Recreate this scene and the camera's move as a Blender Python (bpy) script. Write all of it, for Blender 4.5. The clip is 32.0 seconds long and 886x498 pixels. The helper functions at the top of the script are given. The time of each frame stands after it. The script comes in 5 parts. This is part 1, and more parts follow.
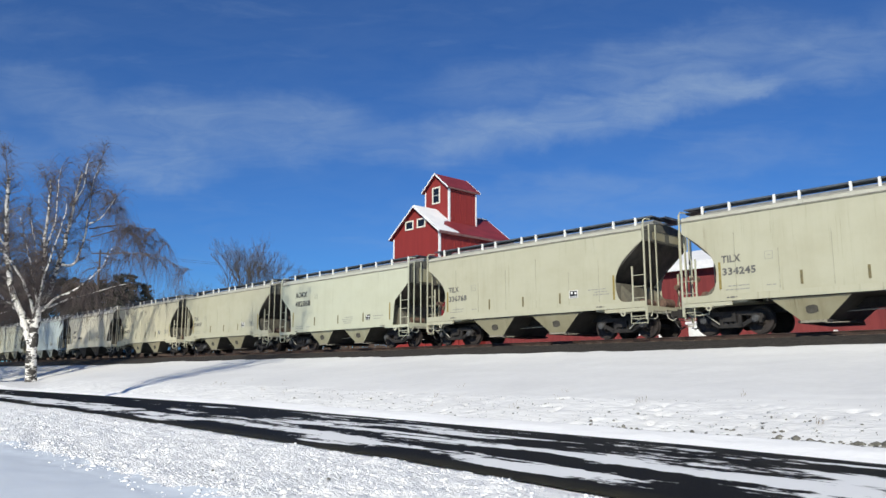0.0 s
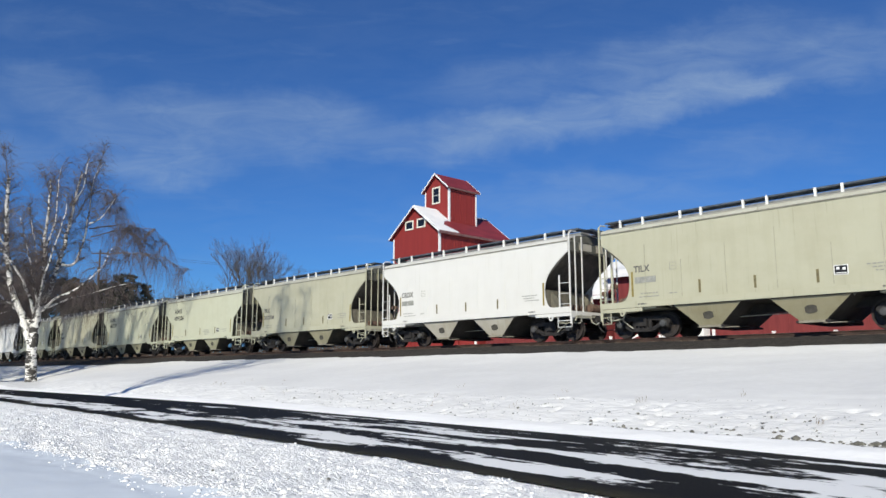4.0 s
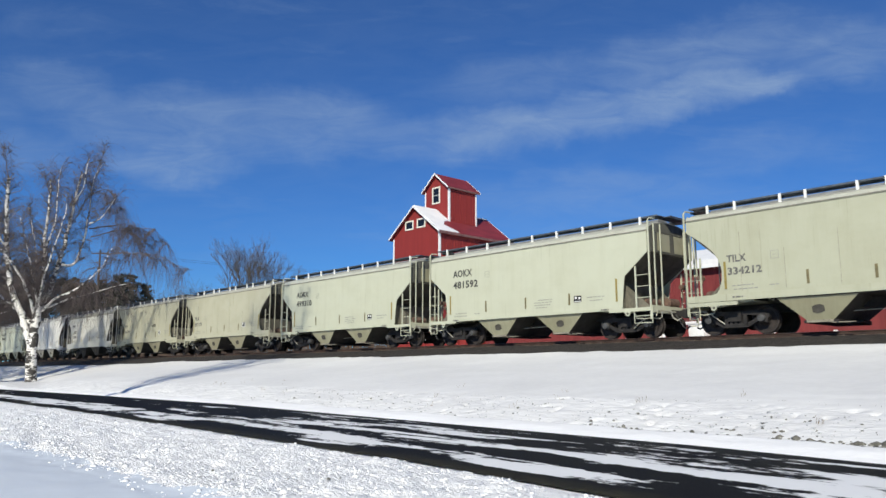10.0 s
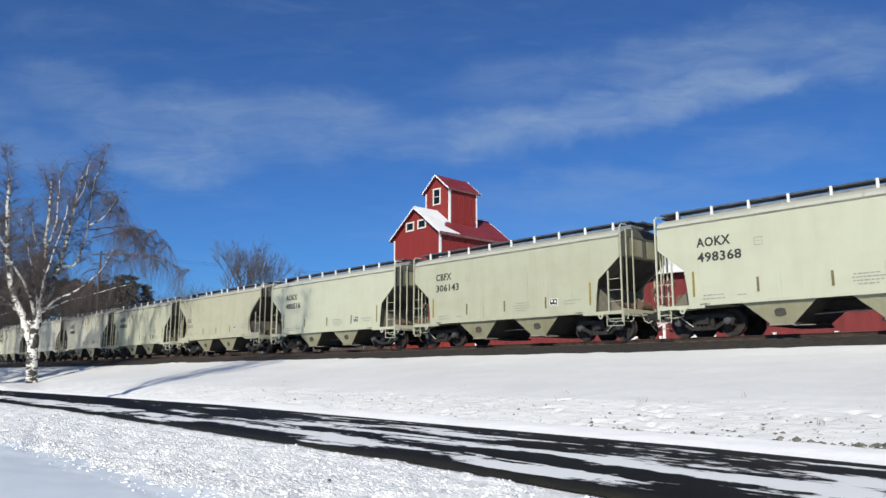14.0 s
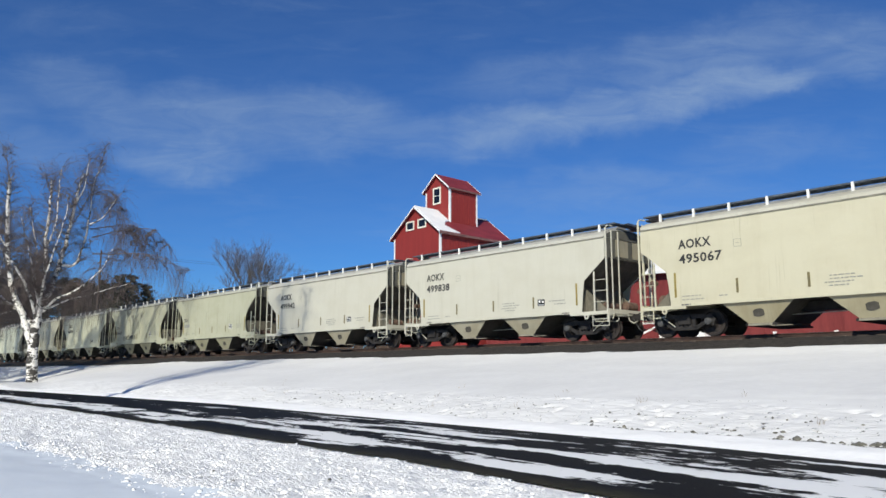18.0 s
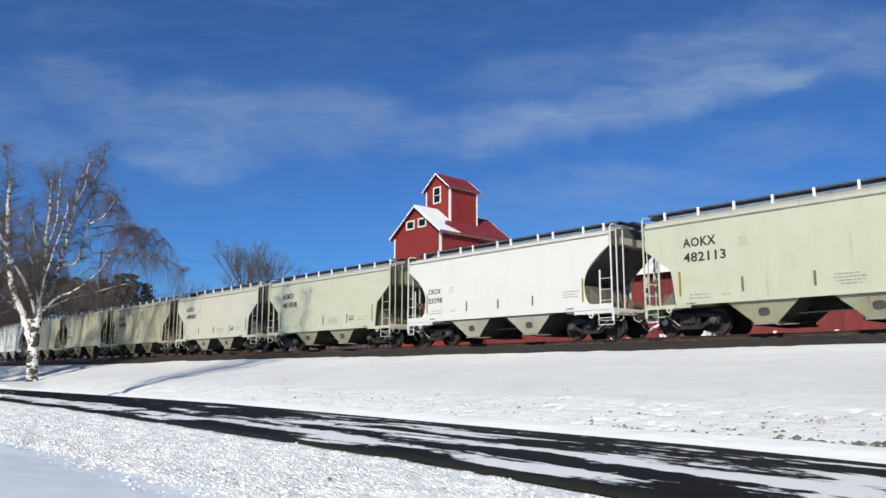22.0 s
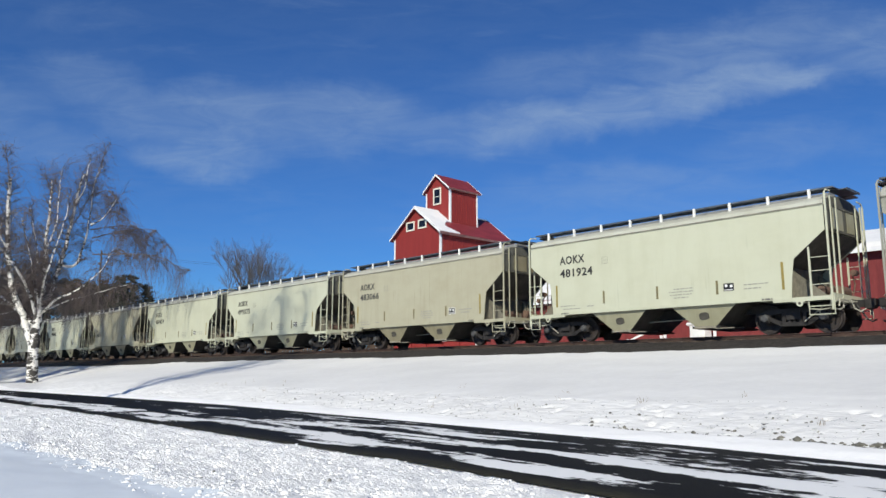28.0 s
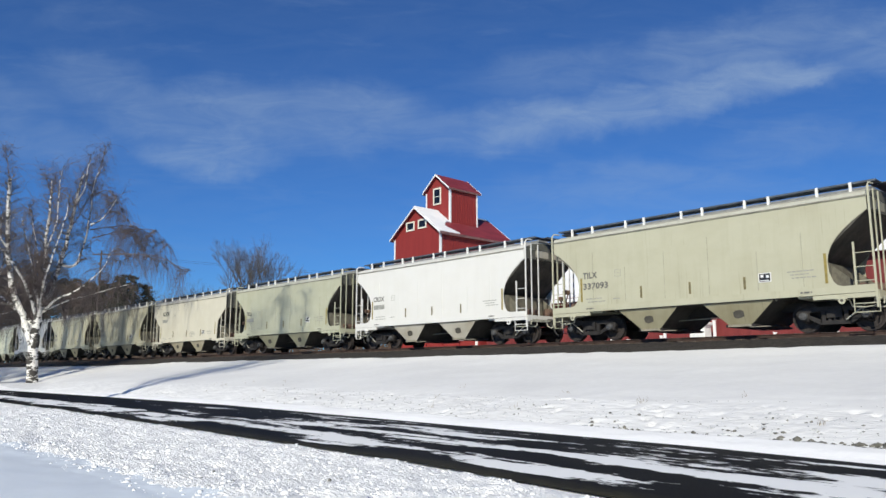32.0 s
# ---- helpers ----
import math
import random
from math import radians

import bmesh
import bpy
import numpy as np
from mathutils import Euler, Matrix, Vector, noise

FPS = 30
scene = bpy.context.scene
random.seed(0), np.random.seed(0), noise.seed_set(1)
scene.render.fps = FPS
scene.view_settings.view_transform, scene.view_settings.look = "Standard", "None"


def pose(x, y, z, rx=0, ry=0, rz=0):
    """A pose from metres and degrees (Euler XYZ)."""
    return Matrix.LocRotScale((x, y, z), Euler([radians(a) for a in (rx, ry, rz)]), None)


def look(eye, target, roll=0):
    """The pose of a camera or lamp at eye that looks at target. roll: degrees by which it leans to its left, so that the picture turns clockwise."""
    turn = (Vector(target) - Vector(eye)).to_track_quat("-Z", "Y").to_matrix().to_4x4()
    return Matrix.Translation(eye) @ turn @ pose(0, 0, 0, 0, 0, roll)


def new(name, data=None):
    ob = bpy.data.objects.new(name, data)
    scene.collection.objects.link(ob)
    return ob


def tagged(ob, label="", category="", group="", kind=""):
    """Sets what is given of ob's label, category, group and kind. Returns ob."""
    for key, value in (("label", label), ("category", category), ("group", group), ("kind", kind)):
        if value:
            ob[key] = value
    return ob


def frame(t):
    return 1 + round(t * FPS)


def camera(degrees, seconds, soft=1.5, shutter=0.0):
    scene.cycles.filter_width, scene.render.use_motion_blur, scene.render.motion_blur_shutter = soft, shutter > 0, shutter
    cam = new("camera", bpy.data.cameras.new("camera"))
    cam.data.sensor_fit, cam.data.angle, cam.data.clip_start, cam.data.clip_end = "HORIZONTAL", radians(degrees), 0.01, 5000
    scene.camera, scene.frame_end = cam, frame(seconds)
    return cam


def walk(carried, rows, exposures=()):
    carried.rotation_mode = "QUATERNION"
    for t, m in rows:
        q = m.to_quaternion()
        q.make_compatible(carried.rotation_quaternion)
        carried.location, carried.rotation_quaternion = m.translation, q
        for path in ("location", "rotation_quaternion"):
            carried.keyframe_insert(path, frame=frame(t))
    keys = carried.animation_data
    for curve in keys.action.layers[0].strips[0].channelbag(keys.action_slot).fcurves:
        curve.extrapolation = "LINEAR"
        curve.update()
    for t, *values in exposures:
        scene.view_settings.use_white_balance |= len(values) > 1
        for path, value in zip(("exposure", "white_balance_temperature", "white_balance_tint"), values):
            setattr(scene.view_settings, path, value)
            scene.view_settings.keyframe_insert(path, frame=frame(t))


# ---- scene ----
# World: x runs along the track in the train's direction of travel, y away from the lens, z up.
SECONDS = 32.0
EYE = Vector((0.0, 0.0, 1.0))
RAIL = 2.216          # top of rail
TRACK_Y = 25.056      # centre line of the track
HEADING = 43.097      # angle of the view off the track
PITCH = 9.269
PX = math.degrees(1 / 1332.4)

cam = camera(60.94, SECONDS, soft=1.5)


def view(dx=0.0, dy=0.0):
    """Still tripod with a small nudge: dx, dy shift the picture to the right and down."""
    yaw = radians(90 - HEADING + dx * PX)
    tilt = radians(PITCH + dy * PX)
    way = Vector((-math.sin(yaw) * math.cos(tilt), math.cos(yaw) * math.cos(tilt), math.sin(tilt)))
    return look(EYE, EYE + way)


walk(cam, [(0, view()), (13.5, view()), (13.9, view(1.0, 2.2)), (14.5, view(1.5, 1.0)), (16.5, view(1.3, 0.8)), (19.6, view(1.3, 0.8)),
           (20.0, view(2.8, -1.5)), (20.5, view(1.5, -4.3)), (21.0, view(1.6, -4.8)), (21.5, view(1.5, -3.6)), (22.0, view(1.6, -0.6)),
           (22.6, view(1.7, 0.2)), (24.2, view(1.7, 1.3)), (25.5, view(1.8, 1.6)), (32, view(1.7, 1.6))])

# ---- light ----
SUN_AZ = -30.0        # degrees off the square to the track, towards the head of the train
SUN_EL = 32.0
to_sun = Vector((-math.sin(radians(SUN_AZ)) * math.cos(radians(SUN_EL)), -math.cos(radians(SUN_AZ)) * math.cos(radians(SUN_EL)), math.sin(radians(SUN_EL))))

world = bpy.data.worlds.new("sky")
scene.world = world
world.use_nodes = True
wn = world.node_tree.nodes
sky = wn.new("ShaderNodeTexSky")
sky.sky_type = "NISHITA"
sky.sun_disc = False
sky.sun_elevation = radians(SUN_EL)
sky.sun_rotation = math.atan2(to_sun.x, to_sun.y)
sky.altitude = 300
sky.air_density = 1.0
sky.dust_density = 0.0
sky.ozone_density = 2.5
deep = wn.new("ShaderNodeVectorMath")
deep.operation = "MULTIPLY"
deep.inputs[1].default_value = (0.226, 0.555, 1.03)      # the dry winter sky's deep blue
wn["Background"].inputs["Strength"].default_value = 0.089
world.node_tree.links.new(sky.outputs[0], deep.inputs[0])
world.node_tree.links.new(deep.outputs[0], wn["Background"].inputs["Color"])

sun_data = bpy.data.lights.new("sun", "SUN")
sun_data.energy = 4.85
sun_data.angle = radians(0.5)
sun_data.color = (0.985, 0.945, 0.81)
sun = new("sun", sun_data)
sun.matrix_world = look(to_sun * 200, (0, 0, 0))
scene.view_settings.exposure = 0.0


# ---- materials ----
def material(name, colour, rough=0.6, metal=0.0, specular=0.4):
    m = bpy.data.materials.new(name)
    m.use_nodes = True
    b = m.node_tree.nodes["Principled BSDF"]
    b.inputs["Base Color"].default_value = (*colour, 1)
    b.inputs["Roughness"].default_value = rough
    b.inputs["Metallic"].default_value = metal
    b.inputs["Specular IOR Level"].default_value = specular
    return m


def node(m, kind, **inputs):
    n = m.node_tree.nodes.new(kind)
    for key, value in inputs.items():
        n.inputs[key.replace("_", " ")].default_value = value
    return n


def link(m, a, b):
    m.node_tree.links.new(a, b)


def coords(m, scale=(1, 1, 1), space="Object", shift=(0, 0, 0)):
    c = m.node_tree.nodes.new("ShaderNodeTexCoord")
    p = m.node_tree.nodes.new("ShaderNodeMapping")
    p.inputs["Scale"].default_value = scale
    p.inputs["Location"].default_value = shift
    link(m, c.outputs[space], p.inputs["Vector"])
    return p.outputs["Vector"]


def noise_node(m, vector, scale, detail=4.0, rough=0.55, distort=0.0):
    n = node(m, "ShaderNodeTexNoise", Scale=scale, Detail=detail, Roughness=rough, Distortion=distort)
    link(m, vector, n.inputs["Vector"])
    return n.outputs["Fac"]


def ramp(m, value, stops):
    r = m.node_tree.nodes.new("ShaderNodeValToRGB")
    while len(r.color_ramp.elements) < len(stops):
        r.color_ramp.elements.new(0.5)
    for e, (at, c) in zip(r.color_ramp.elements, stops):
        e.position = at
        e.color = (c, c, c, 1) if isinstance(c, (int, float)) else (*c, 1)
    link(m, value, r.inputs["Fac"])
    return r.outputs["Color"]


def mix(m, fac, a, b, blend="MIX"):
    n = m.node_tree.nodes.new("ShaderNodeMix")
    n.data_type, n.blend_type = "RGBA", blend
    for at, v in (("Factor", fac), ("A", a), ("B", b)):
        socket = [s for s in n.inputs if s.name == at and (s.type == "RGBA" or at == "Factor" and s.type == "VALUE")][0]
        if isinstance(v, (int, float)):
            socket.default_value = v
        elif isinstance(v, tuple):
            socket.default_value = (*v, 1)
        else:
            link(m, v, socket)
    return [s for s in n.outputs if s.type == "RGBA"][0]


def math_node(m, op, a, b=0.0, clamp=False):
    n = m.node_tree.nodes.new("ShaderNodeMath")
    n.operation, n.use_clamp = op, clamp
    for i, v in enumerate((a, b)):
        if isinstance(v, (int, float)):
            n.inputs[i].default_value = v
        else:
            link(m, v, n.inputs[i])
    return n.outputs[0]


def base(m):
    return m.node_tree.nodes["Principled BSDF"]


def bump(m, height, strength, distance):
    n = node(m, "ShaderNodeBump", Strength=strength, Distance=distance)
    link(m, height, n.inputs["Height"])
    link(m, n.outputs["Normal"], base(m).inputs["Normal"])


def varied(name, dark, light, scale, rough=0.7, metal=0.0, stretch=(1, 1, 1), bumpy=0.0, fine=None, specular=0.4):
    """Two scales of noise between two tones, with fine relief."""
    m = material(name, light, rough, metal, specular)
    v = coords(m, stretch)
    big = noise_node(m, v, scale, 5)
    small = noise_node(m, v, fine or scale * 9, 4)
    both = math_node(m, "ADD", math_node(m, "MULTIPLY", big, 0.65), math_node(m, "MULTIPLY", small, 0.35))
    link(m, ramp(m, both, [(0.36, dark), (0.62, light)]), base(m).inputs["Base Color"])
    if bumpy:
        bump(m, small, 0.6, bumpy)
    return m


def paint(name, colour, grime=0.5, rust=0.25):
    """Weathered car paint: rain streaks, dust towards nothing in particular, a few rust spots."""
    m = material(name, colour, 0.45, 0.0, 0.35)
    info = m.node_tree.nodes.new("ShaderNodeObjectInfo")
    c = m.node_tree.nodes.new("ShaderNodeTexCoord")
    shift = m.node_tree.nodes.new("ShaderNodeVectorMath")
    shift.operation = "ADD"
    seed = m.node_tree.nodes.new("ShaderNodeVectorMath")
    seed.operation = "SCALE"
    seed.inputs[0].default_value = (37.0, 11.0, 5.0)
    link(m, info.outputs["Random"], seed.inputs["Scale"])
    link(m, c.outputs["Object"], shift.inputs[0])
    link(m, seed.outputs[0], shift.inputs[1])

    def scaled(s):
        p = m.node_tree.nodes.new("ShaderNodeMapping")
        p.inputs["Scale"].default_value = s
        link(m, shift.outputs[0], p.inputs["Vector"])
        return p.outputs["Vector"]
    streak = noise_node(m, scaled((2.2, 1, 0.30)), 1.0, 5, 0.6)
    cloud = noise_node(m, scaled((0.6, 1, 0.9)), 1.1, 6, 0.62)
    spots = noise_node(m, scaled((3, 3, 1.2)), 2.4, 8, 0.7)
    dirty = tuple(v * k for v, k in zip(colour, (0.70, 0.66, 0.58)))
    rusty = (0.20, 0.11, 0.06)
    tone = mix(m, ramp(m, streak, [(0.48, 0.0), (0.80, grime * 0.8)]), colour, dirty)
    tone = mix(m, ramp(m, cloud, [(0.42, 0.0), (0.75, grime * 0.8)]), tone, dirty)
    runs = noise_node(m, scaled((7.5, 1, 0.22)), 1.6, 6, 0.66)
    gate_runs = noise_node(m, scaled((0.8, 1, 0.5)), 1.3, 3)
    runs = math_node(m, "MULTIPLY", ramp(m, runs, [(0.57, 0.0), (0.72, 1.0)]), ramp(m, gate_runs, [(0.45, 0.0), (0.62, min(1.0, grime * 1.5))]))
    tone = mix(m, runs, tone, tuple(v * k for v, k in zip(colour, (0.50, 0.47, 0.40))))
    tone = mix(m, ramp(m, spots, [(0.69, 0.0), (0.76, rust)]), tone, rusty)
    link(m, tone, base(m).inputs["Base Color"])
    link(m, ramp(m, cloud, [(0.3, 0.38), (0.8, 0.6)]), base(m).inputs["Roughness"])
    bump(m, noise_node(m, scaled((1.1, 1, 0.3)), 1.0, 3), 0.25, 0.02)
    return m


# ---- mesh helpers ----
def bm_box(bm, x0, x1, y0, y1, z0, z1):
    vs = [bm.verts.new((x, y, z)) for x in (x0, x1) for y in (y0, y1) for z in (z0, z1)]
    for f in ((0, 1, 3, 2), (4, 6, 7, 5), (0, 4, 5, 1), (2, 3, 7, 6), (0, 2, 6, 4), (1, 5, 7, 3)):
        bm.faces.new([vs[i] for i in f])
    return vs


def bm_prism(bm, outline, y0, y1):
    """An outline in x, z extruded from y0 to y1."""
    a = [bm.verts.new((x, y0, z)) for x, z in outline]
    b = [bm.verts.new((x, y1, z)) for x, z in outline]
    bm.faces.new(a)
    bm.faces.new(b[::-1])
    n = len(a)
    for i in range(n):
        bm.faces.new((a[i], b[i], b[(i + 1) % n], a[(i + 1) % n]))


def bm_prism_x(bm, outline, x0, x1):
    """An outline in y, z extruded from x0 to x1."""
    a = [bm.verts.new((x0, y, z)) for y, z in outline]
    b = [bm.verts.new((x1, y, z)) for y, z in outline]
    bm.faces.new(a[::-1])
    bm.faces.new(b)
    n = len(a)
    for i in range(n):
        bm.faces.new((a[i], a[(i + 1) % n], b[(i + 1) % n], b[i]))


def bm_tube(bm, points, radii, sides=8, caps=True):
    """A tapered tube along points."""
    rings = []
    for i, p in enumerate(points):
        p = Vector(p)
        a = Vector(points[max(i - 1, 0)])
        b = Vector(points[min(i + 1, len(points) - 1)])
        d = (b - a).normalized() if (b - a).length > 1e-6 else Vector((0, 0, 1))
        s = d.cross(Vector((0.31, 0.87, 0.39))).normalized()
        t = d.cross(s)
        r = radii[i] if isinstance(radii, (list, tuple)) else radii
        rings.append([bm.verts.new(p + (s * math.cos(k * math.tau / sides) + t * math.sin(k * math.tau / sides)) * r) for k in range(sides)])
    for u, v in zip(rings, rings[1:]):
        for k in range(sides):
            bm.faces.new((u[k], u[(k + 1) % sides], v[(k + 1) % sides], v[k]))
    if caps and sides > 2:
        bm.faces.new(rings[0][::-1])
        bm.faces.new(rings[-1])


def bm_disc_lathe(bm, profile, sides=24):
    """Profile of (y, radius) turned round the y axis."""
    rings = []
    for y, r in profile:
        rings.append([bm.verts.new((r * math.cos(k * math.tau / sides), y, r * math.sin(k * math.tau / sides))) for k in range(sides)])
    for u, v in zip(rings, rings[1:]):
        for k in range(sides):
            bm.faces.new((u[k], v[k], v[(k + 1) % sides], u[(k + 1) % sides]))
    bm.faces.new(rings[0])
    bm.faces.new(rings[-1][::-1])


def finish(bm, name, mat, smooth=False, bevel=0.0):
    if bevel:
        bmesh.ops.bevel(bm, geom=bm.edges[:], offset=bevel, segments=1, affect="EDGES", clamp_overlap=True)
    bmesh.ops.recalc_face_normals(bm, faces=bm.faces[:])
    me = bpy.data.meshes.new(name)
    bm.to_mesh(me)
    bm.free()
    if smooth:
        me.shade_smooth()
    if mat:
        me.materials.append(mat)
    return me


def part(name, bm, mat, parent=None, label="", smooth=False, bevel=0.0):
    me = bm if isinstance(bm, bpy.types.Mesh) else finish(bm, name, mat, smooth, bevel)
    ob = new(name, me)
    ob.parent = parent
    if label:
        tagged(ob, label)
    return ob


def empty(name, at, label, category, group=""):
    ob = new(name)
    ob.empty_display_size = 0.3
    ob.matrix_basis = at if isinstance(at, Matrix) else Matrix.Translation(at)
    return tagged(ob, label, category, group)


def lerp(x, table):
    return float(np.interp(x, [a for a, _ in table], [b for _, b in table]))


# ---- ground ----
def road_far(x):
    return lerp(x, [(-200, 10.2), (-90, 11.0), (-49, 11.45), (-36, 11.5), (-22, 11.3), (-10.8, 10.15), (-5.1, 9.6), (-2.8, 9.15), (10, 7.6), (60, 2.0), (200, -14)])


def road_near(x):
    return lerp(x, [(-200, 5.95), (-90, 6.75), (-49, 7.15), (-32, 6.95), (-20, 6.5), (-11.3, 5.95), (-6.5, 5.63), (-3.8, 5.25), (10, 3.55), (60, -2.05), (200, -18.5)])


BANK = [(0, 0.0), (0.25, 0.07), (0.62, 0.125), (0.80, 0.085), (1.3, 0.25), (2.2, 0.48), (3.2, 0.66), (5.0, 0.90), (7.5, 1.22), (9.5, 1.50), (10.6, 1.69), (11.3, 1.765), (12, 1.77), (400, 1.77)]
CREST_Y = 22.6


def bank_foot(x):
    """How far beyond the lane the bank begins: the verge widens where the birch stands."""
    return lerp(x, [(-200, 4.6), (-64, 4.6), (-56, 3.4), (-48, 0.8), (-45, 0.0), (200, 0.0)])


def height(x, y):
    """Height of the snow: flat by the lane, a bank up to the track bed, level beyond."""
    far = road_far(x)
    near = road_near(x)
    if y <= far:
        z = 0.0
        if y < near:
            d = near - y
            z = 0.05 * min(1, d / 0.4)
    else:
        foot = bank_foot(x)
        w = (y - far - foot) / max(CREST_Y - far - foot, 1) * 11.3
        z = max(lerp(w, BANK), 0.28 * min(1, (y - far) / 1.0) * min(1, foot / 3.0))
        if y > 31:
            z = 1.86
    if 0 < y < 22.6 or y < 0:
        if y > far + 0.3 or y < near - 0.2:
            rough = 0.035 if y < near else 0.03
            z += rough * noise.noise((x * 0.5, y * 0.7, 3.1)) + 0.02 * noise.noise((x * 1.7, y * 2.3, 1.7))
    if -36 < x < 3:
        if 2.3 < y < near - 0.05:
            # wind-blown crust thrown up beside the lane
            k = min(1, (y - 2.3) / 0.8) * min(1, (near - y) / 0.3)
            z += k * (0.034 * noise.noise((x * 1.6, y * 4.4, 7)) + 0.034 * noise.noise((x * 4.5, y * 9.0, 2)) + 0.030 * abs(noise.noise((x * 9.0, y * 14.0, 5))) + 0.05 * max(0.0, 1.0 - abs(y - 3.0) / 0.45) * (0.4 + abs(noise.noise((x * 7.0, y * 7.0, 15)))))
        elif far + 0.7 < y < far + 2.9:
            # trampled dents along the foot of the bank
            k = min(1, (y - far - 0.7) / 0.3) * min(1, (far + 2.9 - y) / 0.8) * min(1, max(0.12, 0.35 + 1.5 * noise.noise((x * 0.8, y * 1.3, 31))))
            z -= k * 0.36 * max(0, noise.noise((x * 5.8, y * 5.2, 11)) - 0.24)
            z += k * 0.02 * max(0, noise.noise((x * 6.6, y * 6.0, 21)) - 0.26)
    return z


SNOW = varied("snow", (0.87, 0.865, 0.85), (0.93, 0.925, 0.905), 0.35, 0.75, bumpy=0.02, fine=9)
SNOW_ROUGH = varied("crumbled_snow", (0.82, 0.82, 0.80), (0.93, 0.925, 0.90), 2.5, 0.7, stretch=(0.8, 1.4, 1), bumpy=0.06, fine=24)
SNOW_BANK = varied("greyer_bank_snow", (0.68, 0.675, 0.66), (0.76, 0.755, 0.735), 0.3, 0.8, bumpy=0.012, fine=5)
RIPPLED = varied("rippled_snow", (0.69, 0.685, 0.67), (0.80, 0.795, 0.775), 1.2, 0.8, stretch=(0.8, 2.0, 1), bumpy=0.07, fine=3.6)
# smooth near snow: its bluish shade is put into the colour
SHADED_SNOW = varied("blue_shaded_snow", (0.65, 0.70, 0.745), (0.69, 0.74, 0.785), 0.3, 0.55, bumpy=0.004, fine=6)


def steps(stops):
    """Grid lines: stretches of (from, to, step)."""
    out = []
    for a, b, s in stops:
        out += list(np.arange(a, b - 1e-6, s))
    return out + [stops[-1][1]]


def build_ground():
    xs = steps([(-3200, -800, 400), (-800, -200, 100), (-200, -80, 8), (-80, -50, 0.7), (-50, -34, 0.4), (-34, -17, 0.17), (-17, 2, 0.07), (2, 30, 2), (30, 200, 17), (200, 3200, 500)])
    ys = steps([(-3200, -200, 500), (-200, -20, 30), (-20, 2, 2), (2, 7.4, 0.06), (7.4, 9.4, 0.11), (9.4, 13.0, 0.07), (13, 24, 0.35), (24, 60, 3), (60, 200, 20), (200, 4400, 600)])
    verts = [(x, y, height(x, y)) for y in ys for x in xs]
    n = len(xs)
    faces, kinds = [], []
    for j in range(len(ys) - 1):
        for i in range(n - 1):
            faces.append((j * n + i, j * n + i + 1, (j + 1) * n + i + 1, (j + 1) * n + i))
            x, y = (xs[i] + xs[i + 1]) / 2, (ys[j] + ys[j + 1]) / 2
            near = road_near(x)
            k = 0
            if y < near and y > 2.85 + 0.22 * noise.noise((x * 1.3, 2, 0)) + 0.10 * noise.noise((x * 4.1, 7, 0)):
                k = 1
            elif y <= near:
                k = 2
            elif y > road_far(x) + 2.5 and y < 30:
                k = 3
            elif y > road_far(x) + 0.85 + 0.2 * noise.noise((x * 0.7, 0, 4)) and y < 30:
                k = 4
            kinds.append(k)
    me = bpy.data.meshes.new("ground")
    me.from_pydata(verts, [], faces)
    for m in (SNOW, SNOW_ROUGH, SHADED_SNOW, SNOW_BANK, RIPPLED):
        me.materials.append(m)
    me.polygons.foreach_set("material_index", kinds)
    me.shade_smooth()
    ob = new("ground", me)
    return tagged(ob, "snow-covered ground with a bank rising to the railway", "ground", kind="structure")


build_ground()


